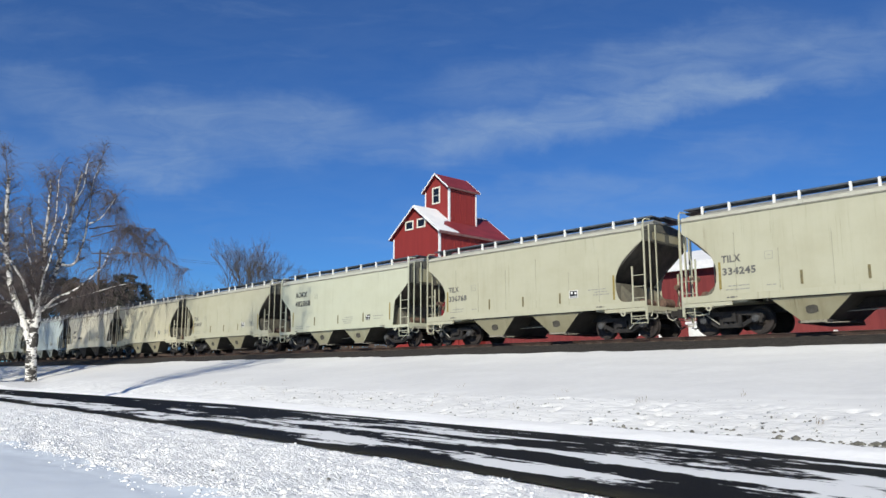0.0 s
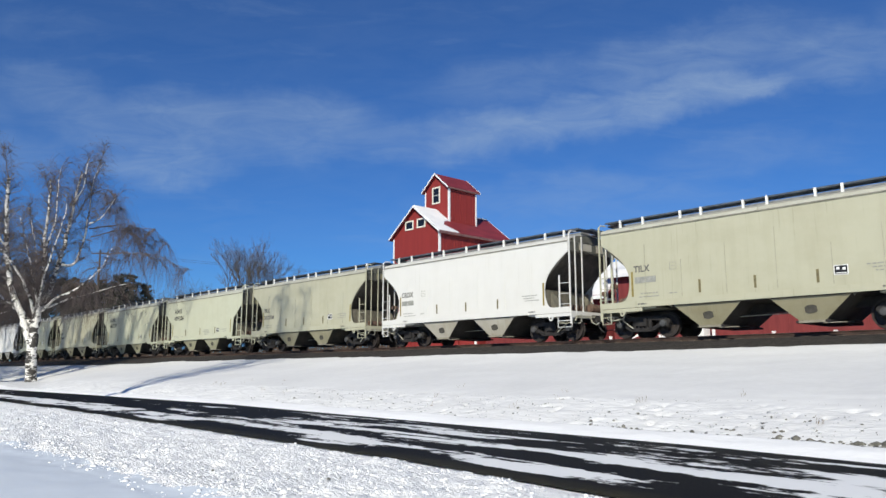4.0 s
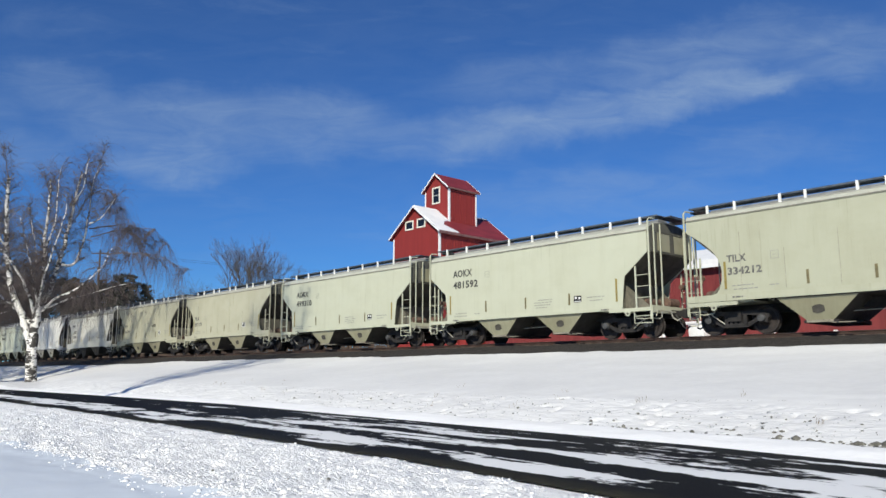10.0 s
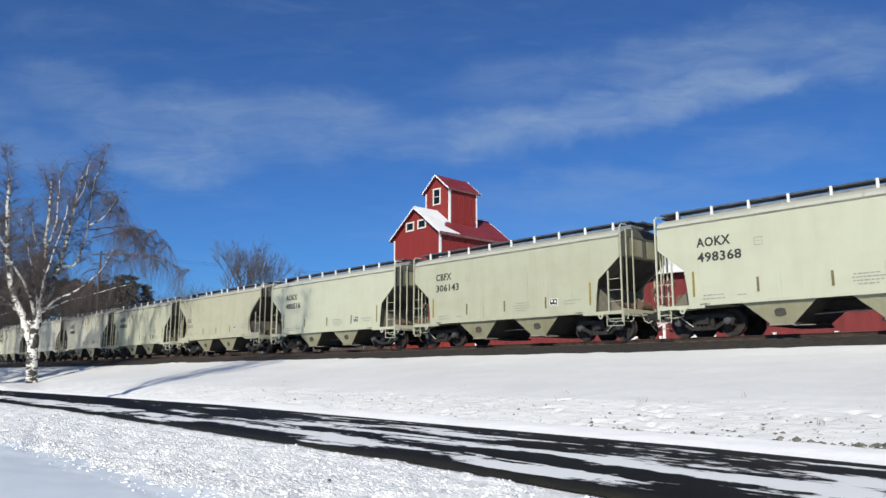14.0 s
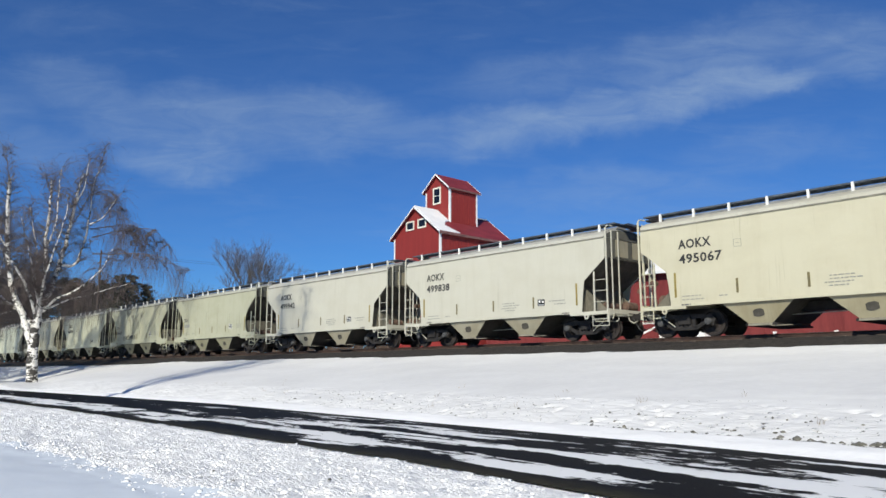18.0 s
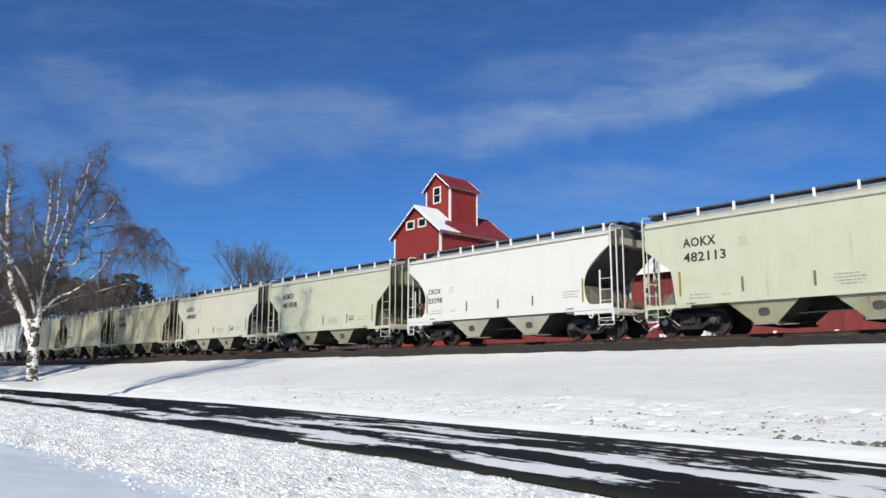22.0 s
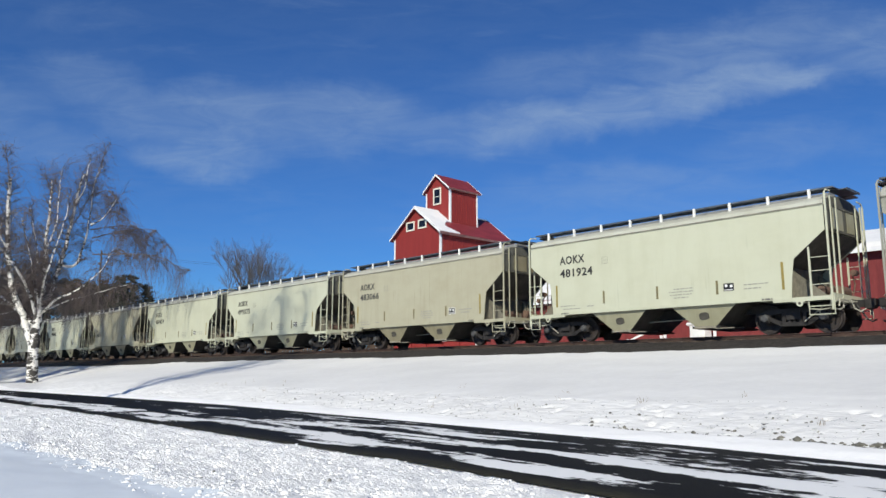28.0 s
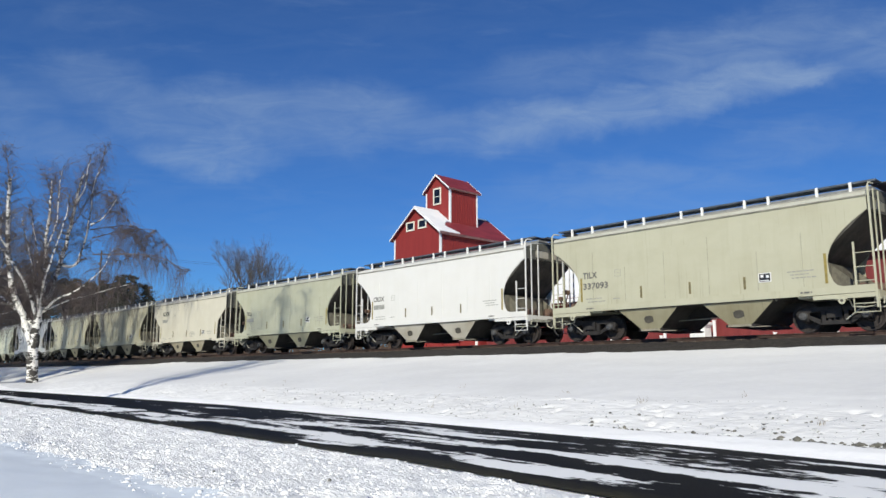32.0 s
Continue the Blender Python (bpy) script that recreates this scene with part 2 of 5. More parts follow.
def road_material():
    """Wet dark asphalt with long streaks of packed snow between the wheel tracks."""
    m = material("wet_asphalt", (0.02, 0.02, 0.022), 0.75, 0.0, 0.04)
    v = coords(m, (1, 1, 1), "UV")
    sep = m.node_tree.nodes.new("ShaderNodeSeparateXYZ")
    link(m, v, sep.inputs[0])
    wob = noise_node(m, coords(m, (0.12, 0.5, 1), "UV"), 1.0, 4, 0.6)
    across = math_node(m, "ADD", sep.outputs["Y"], math_node(m, "MULTIPLY", math_node(m, "SUBTRACT", wob, 0.5), 0.16))
    band = ramp(m, across, [(0.0, 0.12), (0.06, 0.07), (0.13, 0.36), (0.25, 0.56), (0.33, 0.42), (0.42, 0.08), (0.52, 0.13), (0.62, 0.02), (0.72, 0.12), (0.82, 0.02), (1.0, 0.0)])
    # nearer the lens the snow lies in long lenses over the whole lane
    ahead = node(m, "ShaderNodeMapRange")
    ahead.inputs["From Min"].default_value, ahead.inputs["From Max"].default_value = -25.0, -12.0
    link(m, sep.outputs["X"], ahead.inputs["Value"])
    lenses = ramp(m, across, [(0.0, 0.0), (0.06, 0.0), (0.11, 0.34), (0.22, 0.38), (0.32, 0.24), (0.45, 0.40), (0.62, 0.32), (0.74, 0.24), (0.88, 0.32), (0.95, 0.10), (1.0, 0.0)])
    band = mix(m, ahead.outputs[0], band, lenses)
    streak = noise_node(m, coords(m, (0.30, 7.0, 1), "UV", (6.3, 2.7, 0)), 1.0, 6, 0.55, 0.35)
    fine = noise_node(m, coords(m, (4.0, 30, 1), "UV"), 1.0, 6, 0.7)
    broken = noise_node(m, coords(m, (0.75, 15.0, 1), "UV", (3, 1, 0)), 1.0, 5, 0.55, 0.3)
    amount = math_node(m, "ADD", math_node(m, "MULTIPLY", streak, 0.62), math_node(m, "ADD", math_node(m, "MULTIPLY", fine, 0.20), math_node(m, "MULTIPLY", broken, 0.18)))
    level = math_node(m, "ADD", amount, math_node(m, "MULTIPLY", band, 0.42))
    mask = ramp(m, level, [(0.640, 0.0), (0.658, 1.0)])
    grit = noise_node(m, coords(m, (30, 120, 1), "UV"), 1.0, 3)
    tar = ramp(m, grit, [(0.3, (0.004, 0.004, 0.0045)), (0.7, (0.015, 0.0145, 0.015))])
    verge = ramp(m, across, [(0.02, 1.0), (0.10, 0.0)])
    tar = mix(m, math_node(m, "MULTIPLY", verge, ramp(m, fine, [(0.35, 0.2), (0.65, 1.0)])), tar, (0.045, 0.040, 0.022))
    link(m, mix(m, mask, tar, (0.80, 0.805, 0.80)), base(m).inputs["Base Color"])
    link(m, ramp(m, mask, [(0.0, 0.62), (1.0, 0.8)]), base(m).inputs["Roughness"])
    bump(m, math_node(m, "ADD", mask, math_node(m, "MULTIPLY", grit, 0.2)), 0.7, 0.02)
    return m


def build_road():
    xs = steps([(-200, -60, 5), (-60, 4, 0.5), (4, 60, 4), (60, 200, 10)])
    n = 13
    verts, uvs, faces = [], [], []
    for x in xs:
        a, b = road_near(x), road_far(x)
        for k in range(n):
            f = k / (n - 1)
            crown = 0.03 * (1 - (2 * f - 1) ** 2)
            verts.append((x, a + (b - a) * f, 0.02 + crown))
            uvs.append((x, f))
    for i in range(len(xs) - 1):
        for k in range(n - 1):
            faces.append((i * n + k, (i + 1) * n + k, (i + 1) * n + k + 1, i * n + k + 1))
    me = bpy.data.meshes.new("road")
    me.from_pydata(verts, [], faces)
    layer = me.uv_layers.new(name="lane")
    for loop in me.loops:
        layer.data[loop.index].uv = uvs[loop.vertex_index]
    me.materials.append(road_material())
    me.shade_smooth()
    return tagged(new("road", me), "narrow wet asphalt lane with streaks of packed snow", "road", kind="structure")


build_road()

# ---- track ----
BALLAST = varied("ballast", (0.013, 0.011, 0.009), (0.044, 0.037, 0.031), 6, 0.9, bumpy=0.06, fine=14)
RUST = varied("rusty_steel", (0.035, 0.022, 0.017), (0.09, 0.055, 0.042), 3, 0.7, 0.3, bumpy=0.004)
RAIL_TOP = material("polished_rail", (0.30, 0.29, 0.28), 0.35, 0.9)
TIE = varied("creosoted_timber", (0.045, 0.035, 0.028), (0.11, 0.085, 0.065), 2, 0.85, stretch=(6, 1, 1), bumpy=0.01)


def build_bed():
    bm = bmesh.new()
    prof = [(-3.4, 1.60), (-2.8, 1.755), (-2.3, 1.88), (-1.65, 2.03), (1.65, 2.03), (2.35, 1.86), (3.1, 1.60)]
    xs = steps([(-900, -90, 45), (-90, 20, 1.0), (20, 800, 40)])
    rows = []
    for x in xs:
        rows.append([bm.verts.new((x, TRACK_Y + y + 0.06 * noise.noise((x * 0.8, y, 5)), z + 0.035 * noise.noise((x * 1.1, y * 2, 0)))) for y, z in prof])
    for a, b in zip(rows, rows[1:]):
        for k in range(len(prof) - 1):
            bm.faces.new((a[k], b[k], b[k + 1], a[k + 1]))
    return tagged(part("track_bed", bm, BALLAST), "dark stone ballast under the railway track", "track bed", kind="structure")


bed = build_bed()


def build_rail(y):
    bm = bmesh.new()
    prof = [(-0.075, 0), (0.075, 0), (0.075, 0.012), (0.012, 0.035), (0.012, 0.125), (0.036, 0.14), (0.036, 0.165), (-0.036, 0.165), (-0.036, 0.14), (-0.012, 0.125), (-0.012, 0.035), (-0.075, 0.012)]
    bm_prism_x(bm, [(a + y, b + RAIL - 0.165) for a, b in prof], -900, 800)
    rail = tagged(part("rail", bm, RUST), "rusty steel rail with a polished running surface", "rail", "rails of the track")
    bm = bmesh.new()
    bm_box(bm, -900, 800, y - 0.034, y + 0.034, RAIL - 0.002, RAIL + 0.002)
    part("running_surface", bm, RAIL_TOP, rail, "polished steel")


build_rail(TRACK_Y - 0.755)
build_rail(TRACK_Y + 0.755)


def build_ties():
    bm = bmesh.new()
    bm_box(bm, -0.115, 0.115, -1.3, 1.3, -0.09, 0.09)
    me = finish(bm, "tie", TIE, bevel=0.012)
    rnd = random.Random(4)
    for i in range(190):
        t = part("tie", me, None, bed)
        t.matrix_basis = pose(-92 + i * 0.53, TRACK_Y + rnd.uniform(-.03, .03), 1.985, 0, 0, rnd.uniform(-1.5, 1.5))

build_ties()

# ---- hopper cars ----
DARK_STEEL = varied("dark_truck_steel", (0.011, 0.0100, 0.0098), (0.034, 0.030, 0.028), 4, 0.75, 0.0, bumpy=0.006)
WHEEL_STEEL = varied("wheel_steel", (0.015, 0.012, 0.011), (0.048, 0.038, 0.033), 5, 0.7, 0.0)
GALVANISED = varied("galvanised_grating", (0.04, 0.05, 0.065), (0.12, 0.14, 0.165), 4, 0.6, 0.3)
WHITE_TRIM = varied("white_steel", (0.66, 0.66, 0.63), (0.82, 0.82, 0.79), 3, 0.5)
ROOF_GREY = varied("weathered_hatch_covers", (0.16, 0.165, 0.165), (0.30, 0.305, 0.30), 2.5, 0.6)
CAP_BLUE = material("blue_bearing_cap", (0.06, 0.16, 0.30), 0.5)
CAP_GREY = varied("grey_bearing_cap", (0.035, 0.035, 0.036), (0.10, 0.10, 0.10), 8, 0.6)
YELLOW = varied("yellow_reflector", (0.17, 0.13, 0.036), (0.31, 0.24, 0.06), 6, 0.5)
DULL_YELLOW = varied("grimy_reflector", (0.10, 0.085, 0.045), (0.20, 0.165, 0.075), 6, 0.6)
LETTER = varied("black_lettering", (0.016, 0.016, 0.016), (0.055, 0.055, 0.052), 9, 0.6)
WORN = varied("worn_lettering", (0.06, 0.06, 0.056), (0.17, 0.165, 0.15), 9, 0.6)
FAINT = varied("faded_lettering", (0.20, 0.20, 0.18), (0.34, 0.34, 0.30), 9, 0.6)
PALE_PRINT = varied("pale_stencil", (0.27, 0.27, 0.225), (0.37, 0.37, 0.31), 9, 0.6)
BLACK = material("black_placard", (0.015, 0.015, 0.016), 0.5)
PATCH = material("white_marking", (0.75, 0.75, 0.72), 0.5)
GREEN = material("green_shield", (0.03, 0.22, 0.12), 0.5)
RUBBER = material("rubber_hose", (0.02, 0.02, 0.02), 0.6)
DULL_PAINT = varied("streaked_weld", (0.21, 0.20, 0.15), (0.43, 0.42, 0.33), 1.0, 0.7, stretch=(1, 1, 2))
# brake dust, darkened further by painting in the shade under the car
SHADE_GRIME = varied("brake_dust_and_shade", (0.038, 0.035, 0.029), (0.100, 0.092, 0.075), 1.4, 0.85, stretch=(1, 1, 0.5))
# tan brake dust with the cut-out's shade mixed into its tone
BULK = varied("tan_dust_and_shade", (0.085, 0.078, 0.060), (0.19, 0.175, 0.135), 1.5, 0.85, stretch=(1, 1, 0.5))
# dark seam line: grime and the seam's thin shadow put into colour
SEAM_DIRT_SHADE = varied("grimy_shaded_seam", (0.13, 0.125, 0.10), (0.27, 0.26, 0.21), 1.5, 0.8)
END_GREY = varied("dark_end_grey", (0.060, 0.060, 0.050), (0.125, 0.123, 0.102), 1.6, 0.85, stretch=(1, 1, 0.5))
GATE_TAN = varied("dusty_shaded_tan_steel", (0.16, 0.145, 0.11), (0.34, 0.31, 0.24), 5, 0.8)
PIPE = varied("dusty_shaded_pale_pipe", (0.22, 0.21, 0.17), (0.44, 0.43, 0.36), 6, 0.7)
HOSE_RED = varied("rusty_brake_gear", (0.07, 0.045, 0.035), (0.19, 0.12, 0.085), 6, 0.7)

PAINTS = {
    "aok": paint("grey_green_white_paint", (0.484, 0.493, 0.375), 0.30, 0.15),
    "aok_white": paint("off_white_paint", (0.511, 0.497, 0.413), 0.30, 0.15),
    "cream": paint("cream_paint", (0.527, 0.497, 0.366), 0.35, 0.15),
    "beige": paint("beige_paint", (0.430, 0.418, 0.308), 0.40, 0.35),
    "olive": paint("grey_olive_beige_paint", (0.415, 0.418, 0.308), 0.45, 0.3),
    "tan": paint("tan_paint", (0.382, 0.364, 0.265), 0.45, 0.35),
    "white": paint("white_paint", (0.635, 0.625, 0.588), 0.14, 0.15),
    "grey_white": paint("greyish_white_paint", (0.555, 0.548, 0.495), 0.3, 0.2),
    "cream_white": paint("creamy_white_paint", (0.555, 0.527, 0.427), 0.3, 0.2),
    "blue": paint("pale_blue_paint", (0.425, 0.485, 0.488), 0.3, 0.15),
    "grey": paint("dull_grey_paint", (0.289, 0.289, 0.239), 0.6, 0.45),
}

# discharge bays: brake dust and the sill's shade put into a darker coat
BAYS = {key: paint("dusty_shaded_" + m.name, tuple(k * c for k, c in zip((0.66, 0.63, 0.56), base(m).inputs["Base Color"].default_value)), 0.95, 0.45) for key, m in list(PAINTS.items())}

# roofs are paler and greyer, bleached and dusted
ROOFS = {key: paint("dusted_roof_" + m.name, tuple(0.52 * c + 0.48 * w for c, w in zip(base(m).inputs["Base Color"].default_value, (0.47, 0.47, 0.44))), 0.55, 0.2) for key, m in list(PAINTS.items())}

CAR_LEN = 11.56
HALF = CAR_LEN / 2
SHAPES = {
    "angular": dict(seam=3.82, bottom=1.02, sill=(1.0, 1.10, 1.18), cut=[(1.16, 1.02), (1.1, 1.7), (1.02, 2.24), (0.05, 3.03)], slope_top=3.03, post_top=4.16),
    "rounded": dict(seam=3.88, bottom=1.05, sill=(1.06, 1.28, 0.0), cut=[(0.855, 1.28), (1.03, 1.33), (1.13, 1.46), (1.22, 1.74), (1.24, 2.05), (1.21, 2.25), (1.14, 2.44), (1.05, 2.60), (0.927, 2.76), (0.747, 2.94), (0.558, 3.10), (0.306, 3.29), (0.05, 3.46)], slope_top=3.46, post_top=4.16),
    "arched": dict(seam=3.75, bottom=1.05, sill=(0.98, 1.40, 0.0), cut=[(1.24, 1.40), (1.09, 1.75), (0.913, 2.3), (0.679, 2.8), (0.365, 3.12), (0.05, 3.28)], slope_top=3.28, post_top=4.16),
}
MESHES = {}


def shared(key, build, name, mat, smooth=False, bevel=0.0):
    if key not in MESHES:
        bm = bmesh.new()
        build(bm)
        MESHES[key] = finish(bm, name, mat, smooth, bevel)
    return MESHES[key]


def mirrored(outline):
    return [(CAR_LEN - x, z) for x, z in outline]


def side_panel(bm, shape, y):
    """Side sheet with the cut-outs at both ends."""
    s = SHAPES[shape]
    cut = s["cut"]
    side = cut + [(0.05, s["seam"]), (CAR_LEN - 0.05, s["seam"])] + mirrored(cut)[::-1]
    bm_prism(bm, [(x - HALF, z) for x, z in side], min(y, y * 0.981), max(y, y * 0.981))


def roof_shell(bm, seam):
    outer = [(-1.60, seam + 0.002), (-1.57, seam + 0.12), (-1.44, 4.02), (-1.1, 4.15), (-0.6, 4.22), (0, 4.25), (0.6, 4.22), (1.1, 4.15), (1.44, 4.02), (1.57, seam + 0.12), (1.60, seam + 0.002)]
    bm_prism_x(bm, outer, 0.05 - HALF, CAR_LEN - 0.05 - HALF)


def end_sheet(bm, s):
    bm_box(bm, 0.06, 0.10, -1.565, 1.565, s["slope_top"] + 0.045, s["seam"])


def end_panel(bm, s):
    """Lighter plate in two leaves between the corner posts, over the slope sheet."""
    for a, b in ((-0.95, -0.30), (0.02, 0.85)):
        bm_box(bm, 0.045, 0.057, a, b, s["slope_top"] + 0.12, s["seam"] - 0.02)


def roof_end(bm, s):
    """Closing plate under the roof's arch."""
    bm_prism_x(bm, [(-1.50, s["seam"] + 0.01), (-1.46, s["seam"] + 0.10), (-1.38, 3.99), (-1.05, 4.12), (-0.6, 4.19), (0, 4.22), (0.6, 4.19), (1.05, 4.12), (1.38, 3.99), (1.46, s["seam"] + 0.10), (1.50, s["seam"] + 0.01)], 0.036, 0.047)


def slope_sheet(bm, s):
    top = s["slope_top"]
    bm_prism(bm, [(0.06, top), (2.84, 0.98), (2.90, 1.02), (0.12, top + 0.04)], -1.562, 1.562)


def arc_hopper(bm, c, sgn):
    """One discharge bay: a funnel with a steeper inner face."""
    top = [(c - 1.12 * sgn, -1.54), (c + 1.25 * sgn, -1.54), (c + 1.25 * sgn, 1.54), (c - 1.12 * sgn, 1.54)]
    low = [(c - 0.32 * sgn, -1.36), (c + 0.47 * sgn, -1.36), (c + 0.47 * sgn, 1.36), (c - 0.32 * sgn, 1.36)]
    a = [bm.verts.new((x, y, 1.03)) for x, y in top]
    b = [bm.verts.new((x, y, 0.33)) for x, y in low]
    bm.faces.new(a)
    bm.faces.new(b[::-1])
    for i in range(4):
        f = bm.faces.new((a[i], b[i], b[(i + 1) % 4], a[(i + 1) % 4]))
        # sloping faces take the dark second coat that carries their shade
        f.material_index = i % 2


def gate(bm):
    bm_box(bm, -0.50, 0.50, -1.34, 1.34, -0.06, 0.02)
    bm_box(bm, -0.62, -0.50, -0.9, 0.9, -0.03, 0.05)
    bm_box(bm, 0.50, 0.85, -0.35, 0.35, -0.05, 0.01)
    bm_tube(bm, [(0.5, -1.42, -0.02), (0.5, 1.42, -0.02)], 0.03, 6)


def ladder(bm, height, width, rungs, low, inward):
    """Side ladder in the x, z plane: a tall rail at x = 0, a short one at x = width."""
    for x, top in ((0.0, height), (width, min(2.55, height))):
        bm_box(bm, x - 0.028, x + 0.028, -0.02, 0.02, low if x == 0 else 0.95, top)
    for k in range(rungs):
        z = 1.40 + k * 0.41
        bm_tube(bm, [(0, 0, z), (width, 0, z)], 0.014, 5)
    # the tall rail bends over on to the roof
    bm_tube(bm, [(0, 0, height - 0.1), (0, inward * 0.02, height + 0.03), (0, inward * 0.12, height + 0.10), (0, inward * 0.45, height + 0.12)], 0.026, 6)
    # stirrup step
    bm_tube(bm, [(0.05, 0, 1.0), (0.05, 0, 0.50), (width - 0.1, 0, 0.50), (width - 0.1, 0, 1.0)], 0.022, 5)
    bm_tube(bm, [(0.05, 0, 0.75), (width - 0.1, 0, 0.75)], 0.018, 5)


def end_posts(bm):
    """Grab posts on the end of the car."""
    for y in (-0.22, 0.22):
        bm_box(bm, -0.018, 0.018, y - 0.022, y + 0.022, 1.0, 4.10)


def truck_mesh(bm):
    """Bolster and spring plank."""
    bm_box(bm, -0.22, 0.22, -1.12, 1.12, 0.42, 0.72)
    bm_box(bm, -0.5, 0.5, -0.35, 0.35, 0.6, 0.8)


def side_frame(bm):
    """Cast side frame with two windows and a spring opening."""
    t = 0.07
    top = [(-1.12, 0.62), (-0.98, 0.70), (-0.55, 0.76), (0.55, 0.76), (0.98, 0.70), (1.12, 0.62), (1.12, 0.50), (0.95, 0.56), (0.5, 0.62), (-0.5, 0.62), (-0.95, 0.56), (-1.12, 0.50)]
    bm_prism(bm, top, -t, t)
    bm_prism(bm, [(-0.42, 0.22), (0.42, 0.22), (0.42, 0.34), (-0.42, 0.34)], -t, t)
    for s in (-1, 1):
        bm_prism(bm, [(s * 0.42, 0.22), (s * 0.98, 0.52), (s * 0.88, 0.60), (s * 0.36, 0.34)], -t, t)
        bm_prism(bm, [(s * 0.26, 0.30), (s * 0.38, 0.30), (s * 0.38, 0.66), (s * 0.26, 0.66)], -t * 0.8, t * 0.8)
        bm_prism(bm, [(s * 0.76, 0.36), (s * 1.06, 0.36), (s * 1.10, 0.62), (s * 0.72, 0.62)], -t * 1.1, t * 1.1)
    # springs
    for x in (-0.16, 0.0, 0.16):
        bm_tube(bm, [(x, 0, 0.34), (x, 0, 0.48)], 0.07, 8)


WHEEL_R = 0.457


def wheelset_mesh(bm):
    for s in (-1, 1):
        bm_disc_lathe(bm, [(s * (0.755 - 0.085), 0.12), (s * (0.755 - 0.085), WHEEL_R + 0.02), (s * (0.755 - 0.055), WHEEL_R + 0.02), (s * (0.755 - 0.045), WHEEL_R), (s * (0.755 + 0.065), WHEEL_R - 0.006),
                           (s * (0.755 + 0.065), WHEEL_R - 0.07), (s * (0.755 + 0.02), WHEEL_R - 0.10), (s * (0.755 + 0.0), 0.20), (s * (0.755 + 0.06), 0.15), (s * (0.755 + 0.06), 0.09)], 28)
    bm_tube(bm, [(0, -1.0, 0), (0, 1.0, 0)], 0.085, 12)


def cap_mesh(bm):
    bm_disc_lathe(bm, [(-0.09, 0.06), (-0.085, 0.115), (-0.03, 0.13), (0.06, 0.13), (0.08, 0.09)], 12)
    for k in range(3):
        a = k * math.tau / 3
        bm_box(bm, 0.065 * math.cos(a) - 0.015, 0.065 * math.cos(a) + 0.015, -0.11, -0.085, 0.065 * math.sin(a) - 0.015, 0.065 * math.sin(a) + 0.015)


def coupler_mesh(bm):
    bm_box(bm, 0, 0.55, -0.11, 0.11, 0.76, 0.98)
    bm_prism(bm, [(0.50, 0.70), (0.74, 0.70), (0.80, 0.78), (0.80, 1.0), (0.50, 1.02)], -0.17, 0.13)


def hose_mesh(bm):
    pts = [(0.25, -0.3, 0.85), (0.42, -0.3, 0.6), (0.55, -0.3, 0.38), (0.68, -0.3, 0.30), (0.80, -0.3, 0.36)]
    bm_tube(bm, pts, 0.028, 6)


def platform_mesh(bm):
    """End sill, shear plate and crossover board."""
    bm_box(bm, 0.0, 2.2, -1.5, 1.5, 1.0, 1.06)
    bm_box(bm, -0.06, 0.06, -1.55, 1.55, 0.86, 1.12)


def bulkhead_mesh(bm):
    """Cross plate over the truck with its two gussets."""
    bm_box(bm, 1.32, 1.38, -1.45, 1.45, 1.06, 2.05)
    for y in (-1.1, 1.1):
        bm_prism(bm, [(0.25, 1.064), (1.316, 1.064), (1.316, 2.0)], y - 0.02, y + 0.02)


def brake_gear(bm):
    bm_tube(bm, [(0.45, -0.9, 1.32), (0.45, -0.25, 1.32)], 0.19, 12)
    bm_tube(bm, [(0.55, 0.2, 1.28), (0.55, 0.9, 1.28)], 0.15, 10)
    bm_box(bm, 0.25, 0.65, -1.05, 1.0, 1.06, 1.13)
    bm_tube(bm, [(0.30, -1.0, 1.1), (0.22, -1.1, 1.6), (0.25, -1.0, 1.9)], 0.025, 5)
    bm_tube(bm, [(0.18, -1.15, 1.95), (0.20, -0.9, 1.95)], 0.10, 8)


def lever_mesh(bm):
    """Uncoupling lever from the coupler to the corner."""
    bm_tube(bm, [(-0.12, 0.15, 0.95), (-0.13, 0.7, 0.93), (-0.13, 1.35, 0.93), (-0.14, 1.48, 0.72)], 0.022, 5)


def train_line_mesh(bm):
    """Air pipe that dips below the end platform."""
    bm_tube(bm, [(0.05, 1.32, 0.98), (0.10, 1.32, 0.70), (0.42, 1.32, 0.66), (0.75, 1.32, 0.70), (0.82, 1.32, 0.90), (1.3, 1.32, 0.93)], 0.026, 5)


def jacking_lug(bm):
    """Rounded lug that hangs under the end plate."""
    bm_disc_lathe(bm, [(-0.02, 0.10), (0.02, 0.10)], 14)
    bm_box(bm, -0.16, 0.16, -0.018, 0.018, 0.04, 0.11)


def dangling_pipes(bm):
    """Air line elbows and glad-hands under the platform edge."""
    bm_tube(bm, [(-0.10, -1.05, 1.00), (-0.12, -1.05, 0.72), (-0.02, -1.05, 0.66), (0.30, -1.05, 0.70)], 0.022, 5)
    bm_tube(bm, [(0.08, -1.25, 0.98), (0.10, -1.25, 0.80), (0.45, -1.22, 0.76), (0.52, -1.22, 0.58)], 0.020, 5)
    bm_tube(bm, [(-0.16, -0.55, 0.96), (-0.24, -0.52, 0.70), (-0.40, -0.50, 0.60), (-0.55, -0.48, 0.68)], 0.026, 5)
    bm_tube(bm, [(-0.06, -1.42, 0.90), (-0.20, -1.0, 0.86), (-0.28, -0.4, 0.90)], 0.020, 5)
    bm_box(bm, 0.02, 0.16, -1.34, -1.24, 0.80, 0.92)


